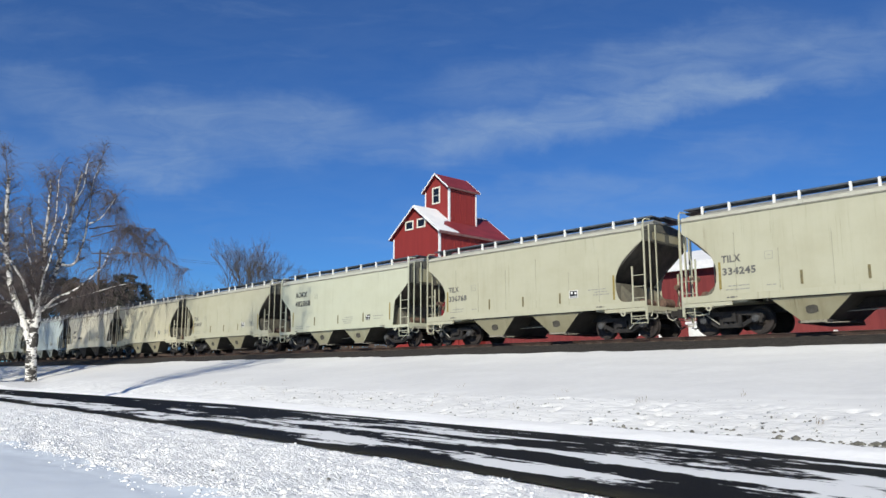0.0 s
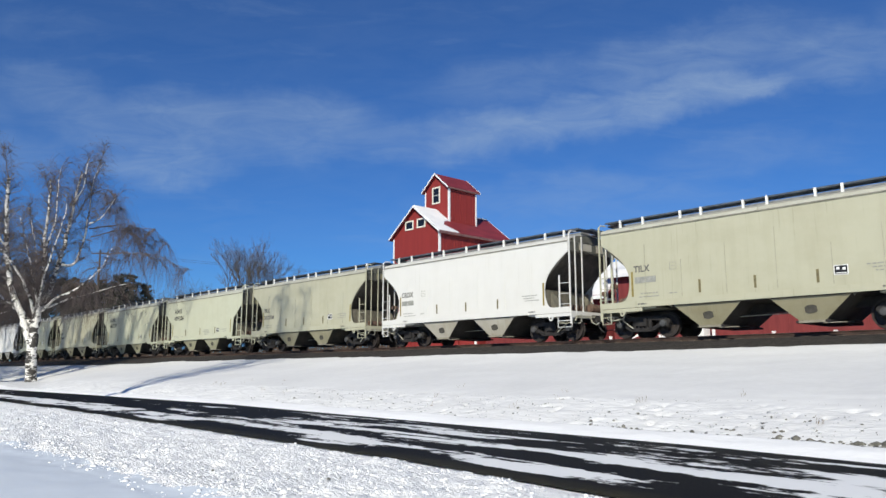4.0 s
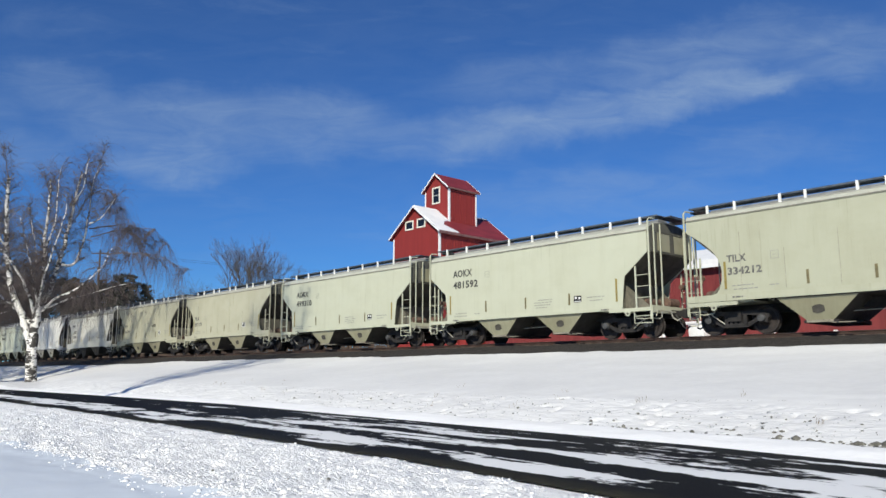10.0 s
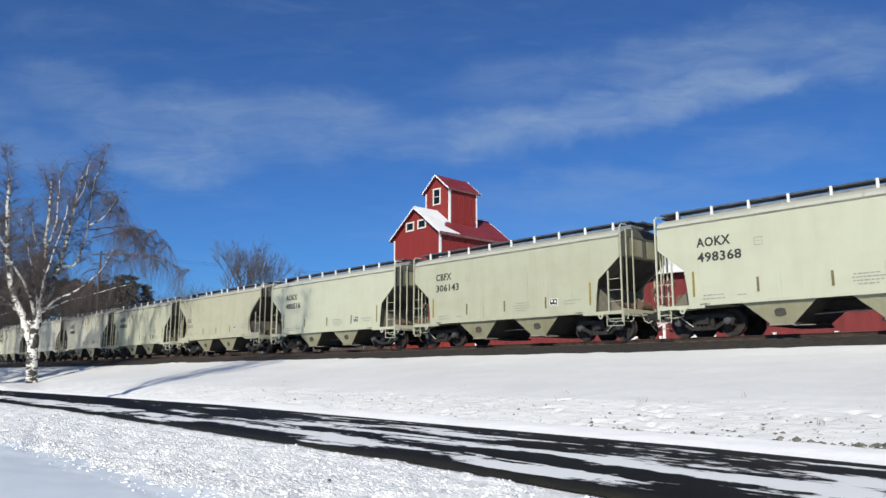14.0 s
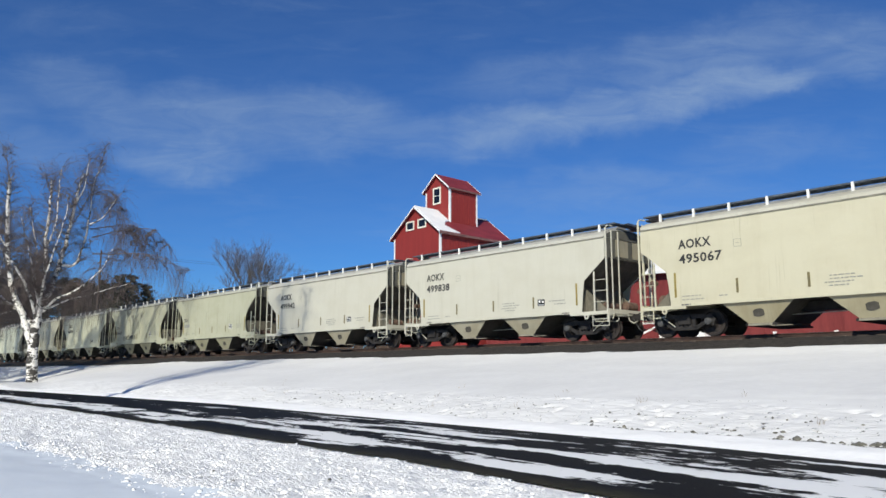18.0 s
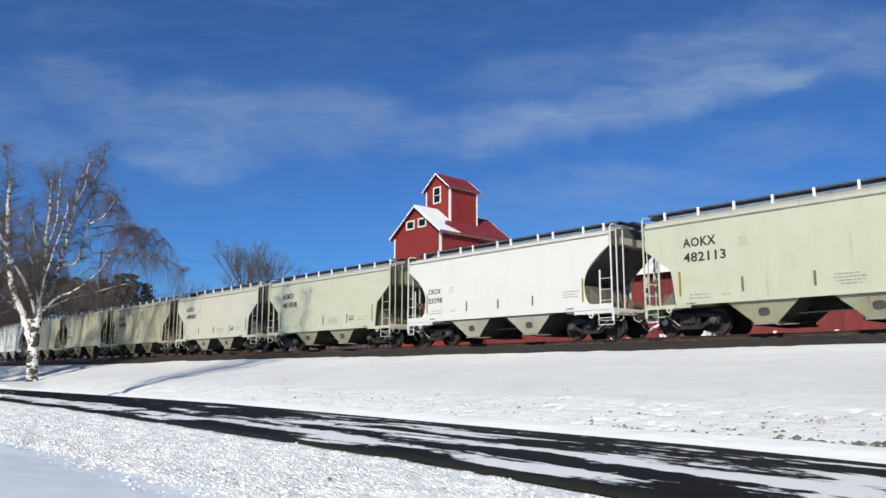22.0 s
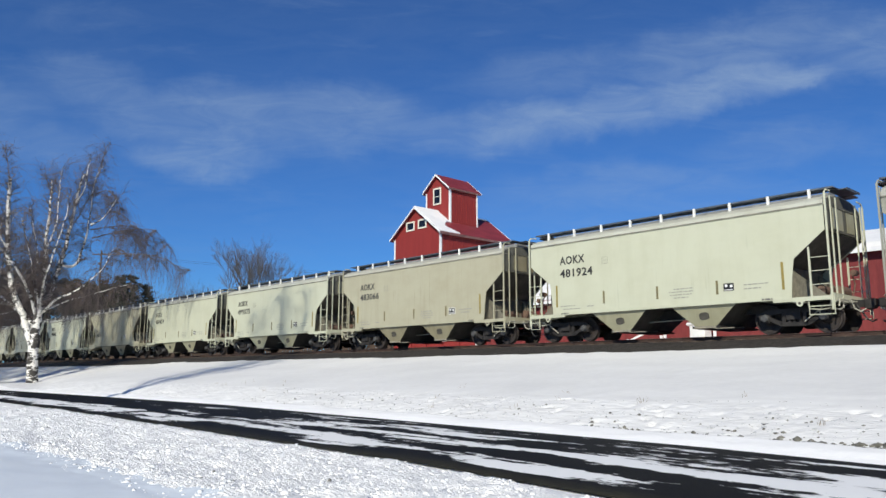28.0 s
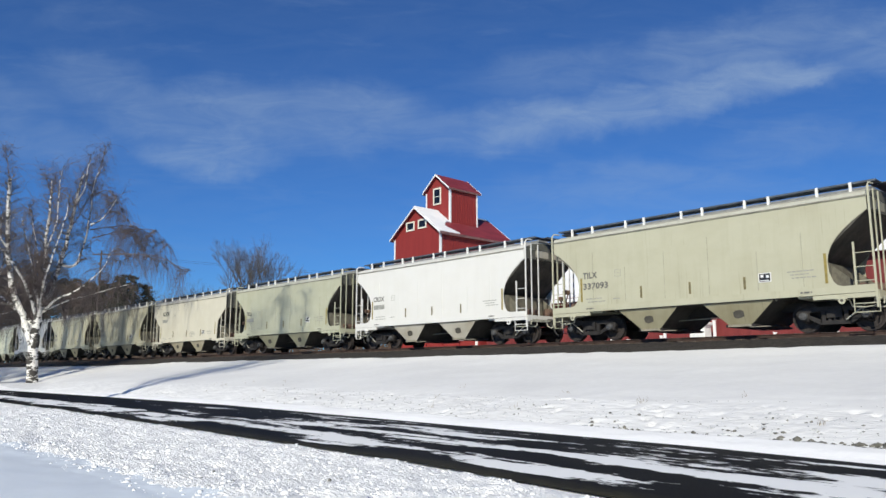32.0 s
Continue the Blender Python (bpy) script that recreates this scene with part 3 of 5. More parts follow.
def gate_plate(bm):
    bm_box(bm, -0.40, 0.36, -1.39, -1.345, -0.055, 0.015)
    bm_box(bm, 0.30, 0.95, -1.36, -1.25, -0.085, -0.062)


def smudge(bm):
    """Rough patch of caked product round the access plate."""
    bm_prism(bm, [(-0.17, -0.10), (-0.06, -0.14), (0.08, -0.12), (0.18, -0.08), (0.17, 0.09), (0.06, 0.13), (-0.10, 0.11), (-0.18, 0.06)], -0.006, 0.0)


def print_line(bm, w, h, seed):
    """A line of small words as plain dashes."""
    r = random.Random(seed)
    x = -w / 2
    while x < w / 2 - 0.03:
        d = min(r.choice((0.07, 0.11, 0.16)), w / 2 - x)
        bm_box(bm, x, x + d, -0.004, 0.004, -h / 2, h / 2)
        x += d + 0.035


def square_mark(bm):
    """Thin outlined square."""
    for a, b, c, d in ((-0.13, 0.13, 0.115, 0.13), (-0.13, 0.13, -0.13, -0.115), (-0.13, -0.115, -0.115, 0.115), (0.115, 0.13, -0.115, 0.115), (-0.06, 0.06, -0.01, 0.01)):
        bm_box(bm, a, b, -0.004, 0.004, c, d)


def centre_sill(bm):
    bm_box(bm, -HALF - 0.1, HALF + 0.1, -0.3, 0.3, 0.72, 1.0)


def bar(bm, w, h):
    bm_box(bm, -w / 2, w / 2, -0.004, 0.004, -h / 2, h / 2)


def text_mesh(words, size, mat):
    """Lettering as a mesh in the x, z plane, facing -y, from its lower left corner."""
    key = ("text", words, size, mat.name)
    if key not in MESHES:
        cu = bpy.data.curves.new("lettering", "FONT")
        cu.body, cu.size, cu.extrude, cu.resolution_u, cu.space_character, cu.offset = words, size, 0.004, 2, 1.06, 0.010
        ob = bpy.data.objects.new("lettering", cu)
        me = bpy.data.meshes.new_from_object(ob)
        bpy.data.objects.remove(ob)
        bpy.data.curves.remove(cu)
        me.transform(Matrix.Rotation(radians(90), 4, "X"))
        me.materials.clear()
        me.materials.append(mat)
        MESHES[key] = me
    return MESHES[key]


def placed(ob, m):
    ob.matrix_basis = m
    return ob


def repaint(ob, mat):
    ob.material_slots[0].link = "OBJECT"
    ob.material_slots[0].material = mat
    return ob


WHEELS = []       # (wheelset, x in its truck)


def hopper_car(shape, colour, mark, number, extra, label, rnd):
    s = SHAPES[shape]
    coat = PAINTS[colour]
    car = empty("hopper_car", Matrix(), label, "freight car", "hopper cars of the train")

    def add(name, key, build, mat, m=None, parent=None, own=False, label="", smooth=False, bevel=0.0):
        ob = part(name, shared((name, key), build, name, mat, smooth, bevel), None, parent or car, label)
        if m is not None:
            ob.matrix_basis = m
        return repaint(ob, coat) if own else ob

    for y in (-1.60, 1.60):
        add("side_panel", (shape, y), lambda bm: side_panel(bm, shape, y), coat, own=True)
    if shape == "rounded":
        for k, u in enumerate((1.9, 3.3, 4.9, 6.55, 8.2, 9.6)):
            add("weld_seam", k % 3, lambda bm: bm_box(bm, -0.008, 0.008, -0.008, 0.004, 1.35, (3.3, 2.6, 3.0)[k % 3]), DULL_PAINT, pose(u - HALF, -1.604, 0), own=colour == "white")
    top = add("roof_shell", shape, lambda bm: roof_shell(bm, s["seam"]), coat, own=True)
    repaint(top, ROOFS[colour])
    if extra.get("grey_top"):
        tagged(repaint(top, PAINTS["grey"]), "grey weathered roof")
    for e in (-1, 1):
        turn = pose(e * HALF, 0, 0, 0, 0, 180 if e > 0 else 0)
        add("end_sheet", shape, lambda bm: end_sheet(bm, s), END_GREY, turn, label="dark grey end sheet")
        add("roof_end", shape, lambda bm: roof_end(bm, s), END_GREY, turn)
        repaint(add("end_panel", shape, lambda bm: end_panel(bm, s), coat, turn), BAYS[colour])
        add("slope_sheet", shape, lambda bm: slope_sheet(bm, s), SHADE_GRIME, turn, label="slope sheet dark with brake dust and painted shade")
    add("belly_plate", "bp", lambda bm: bm_box(bm, 2.95 - HALF, CAR_LEN - 2.95 - HALF, -1.55, 1.55, 1.035, 1.06), SHADE_GRIME)
    # side sills
    lo, hi, inset = s["sill"]
    for y in (-1.635, 1.575):
        add("side_sill", shape, lambda bm: bm_box(bm, -HALF + inset, HALF - inset, 0, 0.06, lo, hi), coat, Matrix.Translation((0, y, 0)), own=True)
    for y in (-1.63,):
        add("roof_seam", shape, lambda bm: bm_box(bm, -HALF + 0.05, HALF - 0.05, 0, 0.03, s["seam"] - 0.028, s["seam"] + 0.012), SEAM_DIRT_SHADE, Matrix.Translation((0, y, 0)), label="roof seam with grime and a painted shadow line")
    # roof
    add("hatch_cover", "h", lambda bm: bm_prism_x(bm, [(-0.34, 4.2), (-0.34, 4.37), (-0.2, 4.44), (0.2, 4.44), (0.34, 4.37), (0.34, 4.2)], -HALF + 0.3, HALF - 0.3), ROOF_GREY)

    def board(bm):
        bm_box(bm, -HALF - 0.1, HALF + 0.1, -0.24, 0.24, 4.39, 4.42)
        bm_box(bm, -HALF - 0.1, HALF + 0.1, -0.26, -0.24, 4.375, 4.43)
        bm_box(bm, -HALF - 0.1, HALF + 0.1, 0.24, 0.26, 4.375, 4.43)
    for y in (-0.82, 0.82):
        add("running_board", "r", board, GALVANISED, Matrix.Translation((0, y, 0)))

    def end_board(bm):
        bm_box(bm, -0.28, 0.28, -0.55, 0.55, 4.39, 4.42)
        bm_box(bm, 0.26, 0.285, -0.55, 0.55, 4.355, 4.435)
    for e in (-1, 1):
        add("end_platform", "p", end_board, GALVANISED, pose(e * (HALF + 0.05), 0, 0, 0, 0, 0 if e > 0 else 180))
    count = 9 if shape == "angular" else 10 if shape == "rounded" else 8
    gap = (CAR_LEN - 1.2) / (count - 1)
    for k in range(count):
        x = -HALF + 0.6 + gap * k
        if shape == "rounded":
            x += (-0.18 if k % 2 else 0.18) * (1 if 0 < k < count - 1 else 0)
        for y in (-1, 1) if k in (0, count - 1) else (-1,):
            add("bracket", "b", lambda bm: bm_box(bm, -0.037, 0.037, -0.03, 0.04, 4.13, 4.432), WHITE_TRIM, pose(x, y * 1.09, 0, 0, 0, 0 if y < 0 else 180))
    # hoppers
    for sgn in (-1, 1):
        dark = shape == "arched"
        new_bay = ("hopper_bay", ("hb", sgn)) not in MESHES
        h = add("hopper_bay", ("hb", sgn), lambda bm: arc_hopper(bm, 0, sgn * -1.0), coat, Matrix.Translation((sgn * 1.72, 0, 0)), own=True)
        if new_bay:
            h.data.materials.append(SHADE_GRIME)
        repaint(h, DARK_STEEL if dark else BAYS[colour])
        add("outlet_gate", "g", gate, DARK_STEEL, pose(sgn * -0.08, 0, 0.31), h)
        if not dark:
            placed(add("gate_plate", ("gp", sgn), gate_plate, GATE_TAN, None, h), pose(sgn * -0.08, 0, 0.31))
        add("caked_patch", "st", smudge, SHADE_GRIME, pose(sgn * -0.07, -1.456, 0.66, 14.4, 0, 0), h)
    add("centre_sill", "c", centre_sill, DARK_STEEL)
    add("brake_rod", "br", lambda bm: bm_tube(bm, [(-0.95, -0.62, 0.60), (1.15, -0.62, 0.64)], 0.02, 6), PIPE)
    for e in (-1, 1):
        add("end_plate", ("ep", e), lambda bm: bm_box(bm, min(0, -e * 1.72), max(0, -e * 1.72), -0.02, 0.05, 0.92, 1.045), coat, pose(e * HALF, -1.61, 0), own=True)
        lug = add("jacking_lug", "jl", jacking_lug, coat, pose(e * (HALF - 0.92), -1.63, 0.86), own=True)
        add("eye", "je", lambda bm: bm_disc_lathe(bm, [(-0.024, 0.0), (-0.024, 0.045), (-0.018, 0.045)], 10), SHADE_GRIME, pose(0, 0, 0), lug)
    for e in (-1, 1):
        turn = pose(e * HALF, 0, 0, 0, 0, 180 if e > 0 else 0)
        add("end_frame", "ef", platform_mesh, coat, turn, own=True)
        add("bulkhead", "bk", bulkhead_mesh, BULK, turn, label="cross plate tan with brake dust and painted shade")
        add("uncoupling_lever", ("ul", e), lambda bm: lever_mesh(bm), DULL_PAINT, turn if e > 0 else pose(-HALF, -1.63, 0))
        add("air_pipe", ("ap", e), lambda bm: train_line_mesh(bm), DULL_PAINT, turn if e > 0 else pose(-HALF, -2.64, 0), label="grimy bent pipe")
        add("brake_gear", "bg", brake_gear, HOSE_RED, turn)
        add("air_line", ("dp", e), dangling_pipes, PIPE, pose(-HALF, 0, 0) if e < 0 else pose(HALF, 0, 0) @ Matrix.Diagonal((-1, 1, 1, 1)), label="pale dusty air pipes")
        add("coupler", "cp", coupler_mesh, DARK_STEEL, pose(e * (HALF - 0.09), 0, 0, 0, 0, 0 if e > 0 else 180))
        add("brake_hose", "ho", hose_mesh, RUBBER, pose(e * (HALF - 0.05), 0, 0, 0, 0, 0 if e > 0 else 180))
        for y in (-1, 1):
            key = ("ld", e, y, shape)
            add("side_ladder", key, lambda bm: ladder(bm, s["post_top"], -e * (0.52 if shape == "rounded" else 0.58), 3, 0.62, -y), coat, pose(e * (HALF + 0.02), y * 1.60, 0), own=True)
            add("end_post", "el", end_posts, coat, pose(e * (HALF + 0.05), y * 1.05, 0), own=True)
    # trucks
    for e in (-1, 1):
        tr = add("truck", "t", truck_mesh, DARK_STEEL, pose(e * 4.43, 0, 0))
        for y in (-1, 1):
            add("side_frame", "sf", side_frame, DARK_STEEL, pose(0, y * 1.0, 0), tr)
        add("brake_strut", ("bs", e), lambda bm: bm_tube(bm, [(e * 0.78, -1.12, 0.66), (e * 0.55, -1.14, 0.50), (e * 0.34, -1.12, 0.34)], 0.024, 5), PIPE, pose(0, 0, 0), tr)
        for x in (-0.89, 0.89):
            w = add("wheelset", "w", wheelset_mesh, WHEEL_STEEL, pose(x, 0, WHEEL_R), tr)
            WHEELS.append((w, x))
            add("bearing_cap", ("c", extra.get("caps")), cap_mesh, CAP_BLUE if extra.get("caps") else CAP_GREY, pose(x, -1.10, WHEEL_R + 0.03), tr)
    # reflectors
    y = -1.605 - 0.008
    if shape == "angular":
        marks = [(1.36, 1.32, 2.17, 1), (10.18, 1.32, 2.17, 1), (3.56, 1.33, 1.80, 0), (5.8, 1.33, 1.78, 0), (8.02, 1.33, 1.78, 0)]
    elif shape == "rounded":
        marks = [(1.36, 1.45, 2.35, 1), (10.26, 1.40, 2.3, 1), (3.96, 1.42, 1.85, 0), (5.85, 1.42, 1.82, 0), (7.76, 1.42, 1.82, 0)]
    else:
        marks = [(1.44, 1.5, 2.35, 1), (9.95, 1.5, 2.35, 1), (3.9, 1.5, 1.95, 1), (6.1, 1.5, 1.95, 1), (8.0, 1.5, 1.95, 1)]
    for u, z0, z1, bright in marks:
        add("reflector", (round(z1 - z0, 2), bright), lambda bm: bm_box(bm, -0.038, 0.038, -0.006, 0.006, 0, z1 - z0), YELLOW if bright else DULL_YELLOW, pose(u - HALF, y, z0))
    # writing
    y = -1.607
    if mark:
        if shape == "angular":
            size, at = 0.46, ((1.55, 2.98), (1.55, 2.47))
        elif shape == "rounded":
            size, at = 0.34, ((1.44, 2.32), (1.44, 1.91))
        else:
            size, at = 0.325, ((1.58, 2.34), (1.58, 1.90))
        for words, (u, z) in zip((mark, number), at):
            if words:
                part("lettering", text_mesh(words, size, LETTER if shape == "angular" else WORN), None, car, "black reporting mark").matrix_basis = pose(u - HALF, y, z) @ Matrix.Diagonal((0.86 if words.isalpha() else 1.06, 1, 0.95, 1))
            else:
                add("lettering_bar", "nb", lambda bm: bar(bm, 0.85, 0.22), FAINT, pose(u + 0.45 - HALF, y, z + 0.12))
    z = 1.22 if shape == "angular" else 1.42 if shape == "rounded" else 1.5
    prints = ((2.0, 0.0, 0.8), (2.0, 0.12, 0.75), (3.0, 0.06, 0.3), (6.75, 0.30, 0.9), (6.75, 0.40, 0.7), (6.75, 0.20, 0.85), (6.75, 0.10, 0.6), (9.3, 0.35, 0.8), (9.3, 0.22, 0.6))
    if shape == "rounded":
        prints = ((2.0, 0.0, 0.8), (2.0, 0.12, 0.75), (3.0, 0.06, 0.3), (9.6, 0.42, 0.8), (9.6, 0.32, 0.6), (9.6, 0.22, 0.7))
    for u, dz, w in prints:
        add("small_print", w, lambda bm: print_line(bm, w, 0.034, round(w * 100)), FAINT, pose(u + rnd.uniform(-0.1, 0.1) - HALF, y, z + dz))
    if mark and shape != "arched":
        u, w = (3.65, 2.95) if shape == "angular" else (3.0, 2.42)
        add("stencil_square", "sq", square_mark, PALE_PRINT, pose(u - HALF, y, w))
        for u in (1.75, CAR_LEN - 1.9):
            add("sill_stencil", "ss", lambda bm: print_line(bm, 0.34, 0.05, 3), WORN, pose(u - HALF, -1.641, (lo + hi) / 2))
    u = 8.42
    if colour in ("beige", "tan", "olive", "grey"):
        add("placard_border", "pb", lambda bm: bar(bm, 0.40, 0.29), PATCH, pose(u - HALF, y + 0.001, z + 0.32), label="white patch")
    if shape == "rounded" and colour == "white":
        return car
    pl = add("placard", "p", lambda bm: bar(bm, 0.35, 0.25), BLACK, pose(u - HALF, y - 0.003, z + 0.32), label="black placard")
    add("placard_mark", "m", lambda bm: bar(bm, 0.09, 0.08), PATCH, pose(-0.08, -0.004, 0.05), pl)
    add("placard_mark", "m", lambda bm: bar(bm, 0.09, 0.08), PATCH, pose(0.09, -0.004, 0.03), pl)
    add("placard_mark", "n", lambda bm: bar(bm, 0.30, 0.025), PATCH, pose(0, -0.004, -0.09), pl)
    if extra.get("shield"):
        def shield(bm):
            bm_prism(bm, [(-0.42, 0.5), (-0.22, 0.55), (0, 0.62), (0.22, 0.55), (0.42, 0.5), (0.42, 0.0), (0.3, -0.35), (0, -0.6), (-0.3, -0.35), (-0.42, 0.0)], -0.004, 0.004)
        sh = add("shield", "g", shield, LETTER, pose(5.1 - HALF, y, 2.75), label="white and green shield emblem")
        add("field", "f", lambda bm: bm_prism(bm, [(-0.38, 0.22), (0.38, 0.22), (0.38, 0.0), (0.27, -0.33), (0, -0.55), (-0.27, -0.33), (-0.38, 0.0)], -0.004, 0.004), PATCH, pose(0, -0.006, 0), sh)
        add("band", "d", lambda bm: bm_prism(bm, [(-0.38, 0.47), (0, 0.56), (0.38, 0.47), (0.38, 0.22), (-0.38, 0.22)], -0.004, 0.004), GREEN, pose(0, -0.006, 0), sh)
        add("stripe", "s", lambda bm: bar(bm, 0.8, 0.05), FAINT, pose(0, -0.012, -0.1, 0, -38, 0), sh)
    if extra.get("graffiti"):
        gr = random.Random(7)
        u0, z0, count, size = extra["graffiti"]
        for k in range(count):
            a0, sweep, r1, r2 = gr.uniform(0, math.tau), gr.uniform(3.2, 5.8), gr.uniform(0.07, 0.14), gr.uniform(0.12, 0.20)
            loop = [(0.12 + r1 * math.cos(a0 + sweep * q / 9), 0, 0.17 + r2 * math.sin(a0 + sweep * q / 9)) for q in range(10)] + [(gr.uniform(0.0, 0.3), 0, gr.uniform(-0.08, 0.02))]
            add("paint_scrawl", (k, u0), lambda bm: bm_tube(bm, loop, 0.015 / size, 4), LETTER, pose(u0 + k * 0.27 * size - HALF, y, z0) @ Matrix.Scale(size, 4), label="grey spray-paint scrawl")
    return car


A, R, C = "angular", "rounded", "arched"
TRAIN = [
    (R, "beige", "TILX", "", {}), (R, "beige", "TILX", "334245", {}), (R, "beige", "TILX", "336768", {}), (A, "aok", "AOKX", "482068", {}), (R, "beige", "TILX", "334457", {}),
    (R, "cream", "TILX", "336876", {"caps": 1}), (C, "cream_white", "CRDX", "22262", {"graffiti": (3.1, 1.75, 6, 0.6)}), (A, "blue", "FURX", "808234", {}), (R, "beige", "TILX", "", {}), (R, "white", "CRDX", "", {}),
    (R, "beige", "TILX", "337308", {}), (A, "aok", "AOKX", "499386", {"caps": 1}), (A, "aok", "AOKX", "481577", {}), (R, "beige", "TILX", "334487", {}), (R, "olive", "TILX", "336879", {}),
    (R, "white", "CRDX", "23350", {}), (A, "tan", "AOKX", "483008", {"caps": 1}), (R, "beige", "TILX", "336685", {"caps": 1}), (R, "olive", "TILX", "334212", {}), (A, "aok", "AOKX", "481592", {}),
    (A, "aok", "AOKX", "499310", {}), (R, "beige", "TILX", "337171", {}), (R, "beige", "TILX", "334264", {"graffiti": (7.0, 2.2, 4, 0.6)}), (C, "grey_white", "CRDX", "20032", {"grey_top": 1, "graffiti": (1.15, 2.95, 5, 0.5)}), (R, "white", "CRDX", "22986", {}),
    (A, "aok", "AOKX", "498368", {}), (A, "olive", "CBFX", "306143", {}), (A, "aok", "AOKX", "480516", {}), (R, "beige", "TILX", "", {}), (A, "aok", "AOKX", "480816", {}),
    (A, "aok_white", "AOKX", "499808", {}), (A, "aok_white", "AOKX", "499944", {}), (A, "cream", "AOKX", "495067", {}), (A, "aok_white", "AOKX", "499838", {}), (A, "aok_white", "AOKX", "499942", {}),
    (R, "olive", "TILX", "", {}), (R, "olive", "TILX", "336633", {"graffiti": (2.9, 1.42, 11, 1.0)}), (A, "aok", "AOKX", "482045", {}), (R, "beige", "TILX", "330375", {}), (A, "aok", "AOKX", "482113", {}),
    (R, "white", "CRDX", "23298", {}), (A, "aok", "AOKX", "481898", {}), (A, "aok_white", "AOKX", "498883", {}), (A, "tan", "AOKX", "483006", {}), (R, "beige", "TILX", "336991", {}),
    (A, "tan", "AOKX", "483024", {}), (R, "white", "CRDX", "", {}), (A, "tan", "AOKX", "", {}), (R, "beige", "TILX", "", {}), (C, "grey", "CRDX", "9672", {"shield": 1}),
    (A, "aok", "AOKX", "481924", {}), (A, "tan", "AOKX", "483066", {}), (A, "aok", "AOKX", "499375", {}), (A, "aok", "AOKX", "480954", {}), (R, "tan", "TILX", "337422", {}),
    (A, "aok", "AOKX", "482085", {}), (R, "beige", "TILX", "337165", {}), (R, "beige", "TILX", "337093", {}), (R, "white", "CRDX", "", {}), (R, "olive", "TILX", "", {}),
    (A, "cream_white", "AOKX", "", {}), (R, "tan", "TILX", "", {}), (R, "beige", "TILX", "", {}), (R, "white", "CRDX", "", {}), (A, "aok", "AOKX", "", {}), (R, "beige", "TILX", "", {}),
]
TONE = {"aok": "pale grey-green", "aok_white": "off-white", "cream": "cream", "beige": "weathered beige", "olive": "olive-beige", "tan": "dull tan", "white": "white", "grey_white": "greyish white", "cream_white": "creamy white", "blue": "pale blue", "grey": "dull grey"}
FORM = {A: "with angular end cut-outs", R: "with rounded end cut-outs", C: "with arched ends and deep sills"}

rnd_train = random.Random(11)
CARS = []
for shape, colour, mark, number, extra in TRAIN:
    more = "with arched ends and a shield emblem" if extra.get("shield") else "with arched ends and grey roof" if extra.get("grey_top") else "with grey spray-paint scrawl" if extra.get("graffiti") else ""
    CARS.append(hopper_car(shape, colour, mark, number, extra, f"{TONE[colour]} covered hopper car {more or FORM[shape]}", rnd_train))

# ---- red buildings beyond the track ----
RED = varied("red_painted_boards", (0.205, 0.0215, 0.019), (0.245, 0.0265, 0.023), 0.9, 0.7, stretch=(4, 4, 0.4), bumpy=0.004)
RED_ROOF = varied("red_metal_roof", (0.155, 0.020, 0.024), (0.235, 0.033, 0.037), 0.6, 0.55, stretch=(3, 1, 1), bumpy=0.004)
WHITE_WOOD = varied("white_painted_wood", (0.70, 0.70, 0.70), (0.84, 0.84, 0.82), 2, 0.6)
CREAM_WOOD = varied("cream_window_frame", (0.66, 0.64, 0.54), (0.80, 0.77, 0.66), 3, 0.6)
# fascia boards: their shade is put into the dark red-brown
SHADED_TRIM = varied("shaded_red_trim", (0.10, 0.045, 0.04), (0.22, 0.11, 0.10), 2, 0.7)
GLASS = material("dark_window_glass", (0.01, 0.011, 0.012), 0.08, 0.0, 0.6)
SHED_RED = varied("dull_red_boards", (0.135, 0.020, 0.021), (0.20, 0.034, 0.033), 0.9, 0.75, stretch=(4, 4, 0.4), bumpy=0.004)
ROOF_SNOW = varied("roof_snow", (0.70, 0.70, 0.70), (0.82, 0.815, 0.80), 0.8, 0.7, bumpy=0.02)
CONCRETE = varied("painted_foundation", (0.17, 0.042, 0.046), (0.245, 0.068, 0.07), 1.2, 0.85, bumpy=0.01)
METAL_BOX = varied("white_metal_cabinet", (0.62, 0.63, 0.62), (0.78, 0.79, 0.78), 3, 0.45)


def gable_block(name, thing, x0, x1, y0, y1, z0, eave, ridge, mat, along="y"):
    """A solid with a gable; the ridge runs along y or x."""
    bm = bmesh.new()
    if along == "y":
        bm_prism(bm, [(x0, z0), (x1, z0), (x1, eave), ((x0 + x1) / 2, ridge), (x0, eave)], y0, y1)
    else:
        bm_prism_x(bm, [(y0, z0), (y1, z0), (y1, eave), ((y0 + y1) / 2, ridge), (y0, eave)], x0, x1)
    return part(name, bm, mat, thing)


def roof_slab(name, thing, low, high, y0, y1, thick, mat, label=""):
    """A pitched slab between two x, z edges, from y0 to y1."""
    bm = bmesh.new()
    (xa, za), (xb, zb) = low, high
    bm_prism(bm, [(xa, za), (xb, zb), (xb, zb + thick), (xa, za + thick)], y0, y1)
    return part(name, bm, mat, thing, label)


def board(thing, name, x0, x1, y0, y1, z0, z1, mat=None, label="", bevel=0.0):
    bm = bmesh.new()
    bm_box(bm, x0, x1, y0, y1, z0, z1)
    return part(name, bm, mat or WHITE_WOOD, thing, label, bevel=bevel)


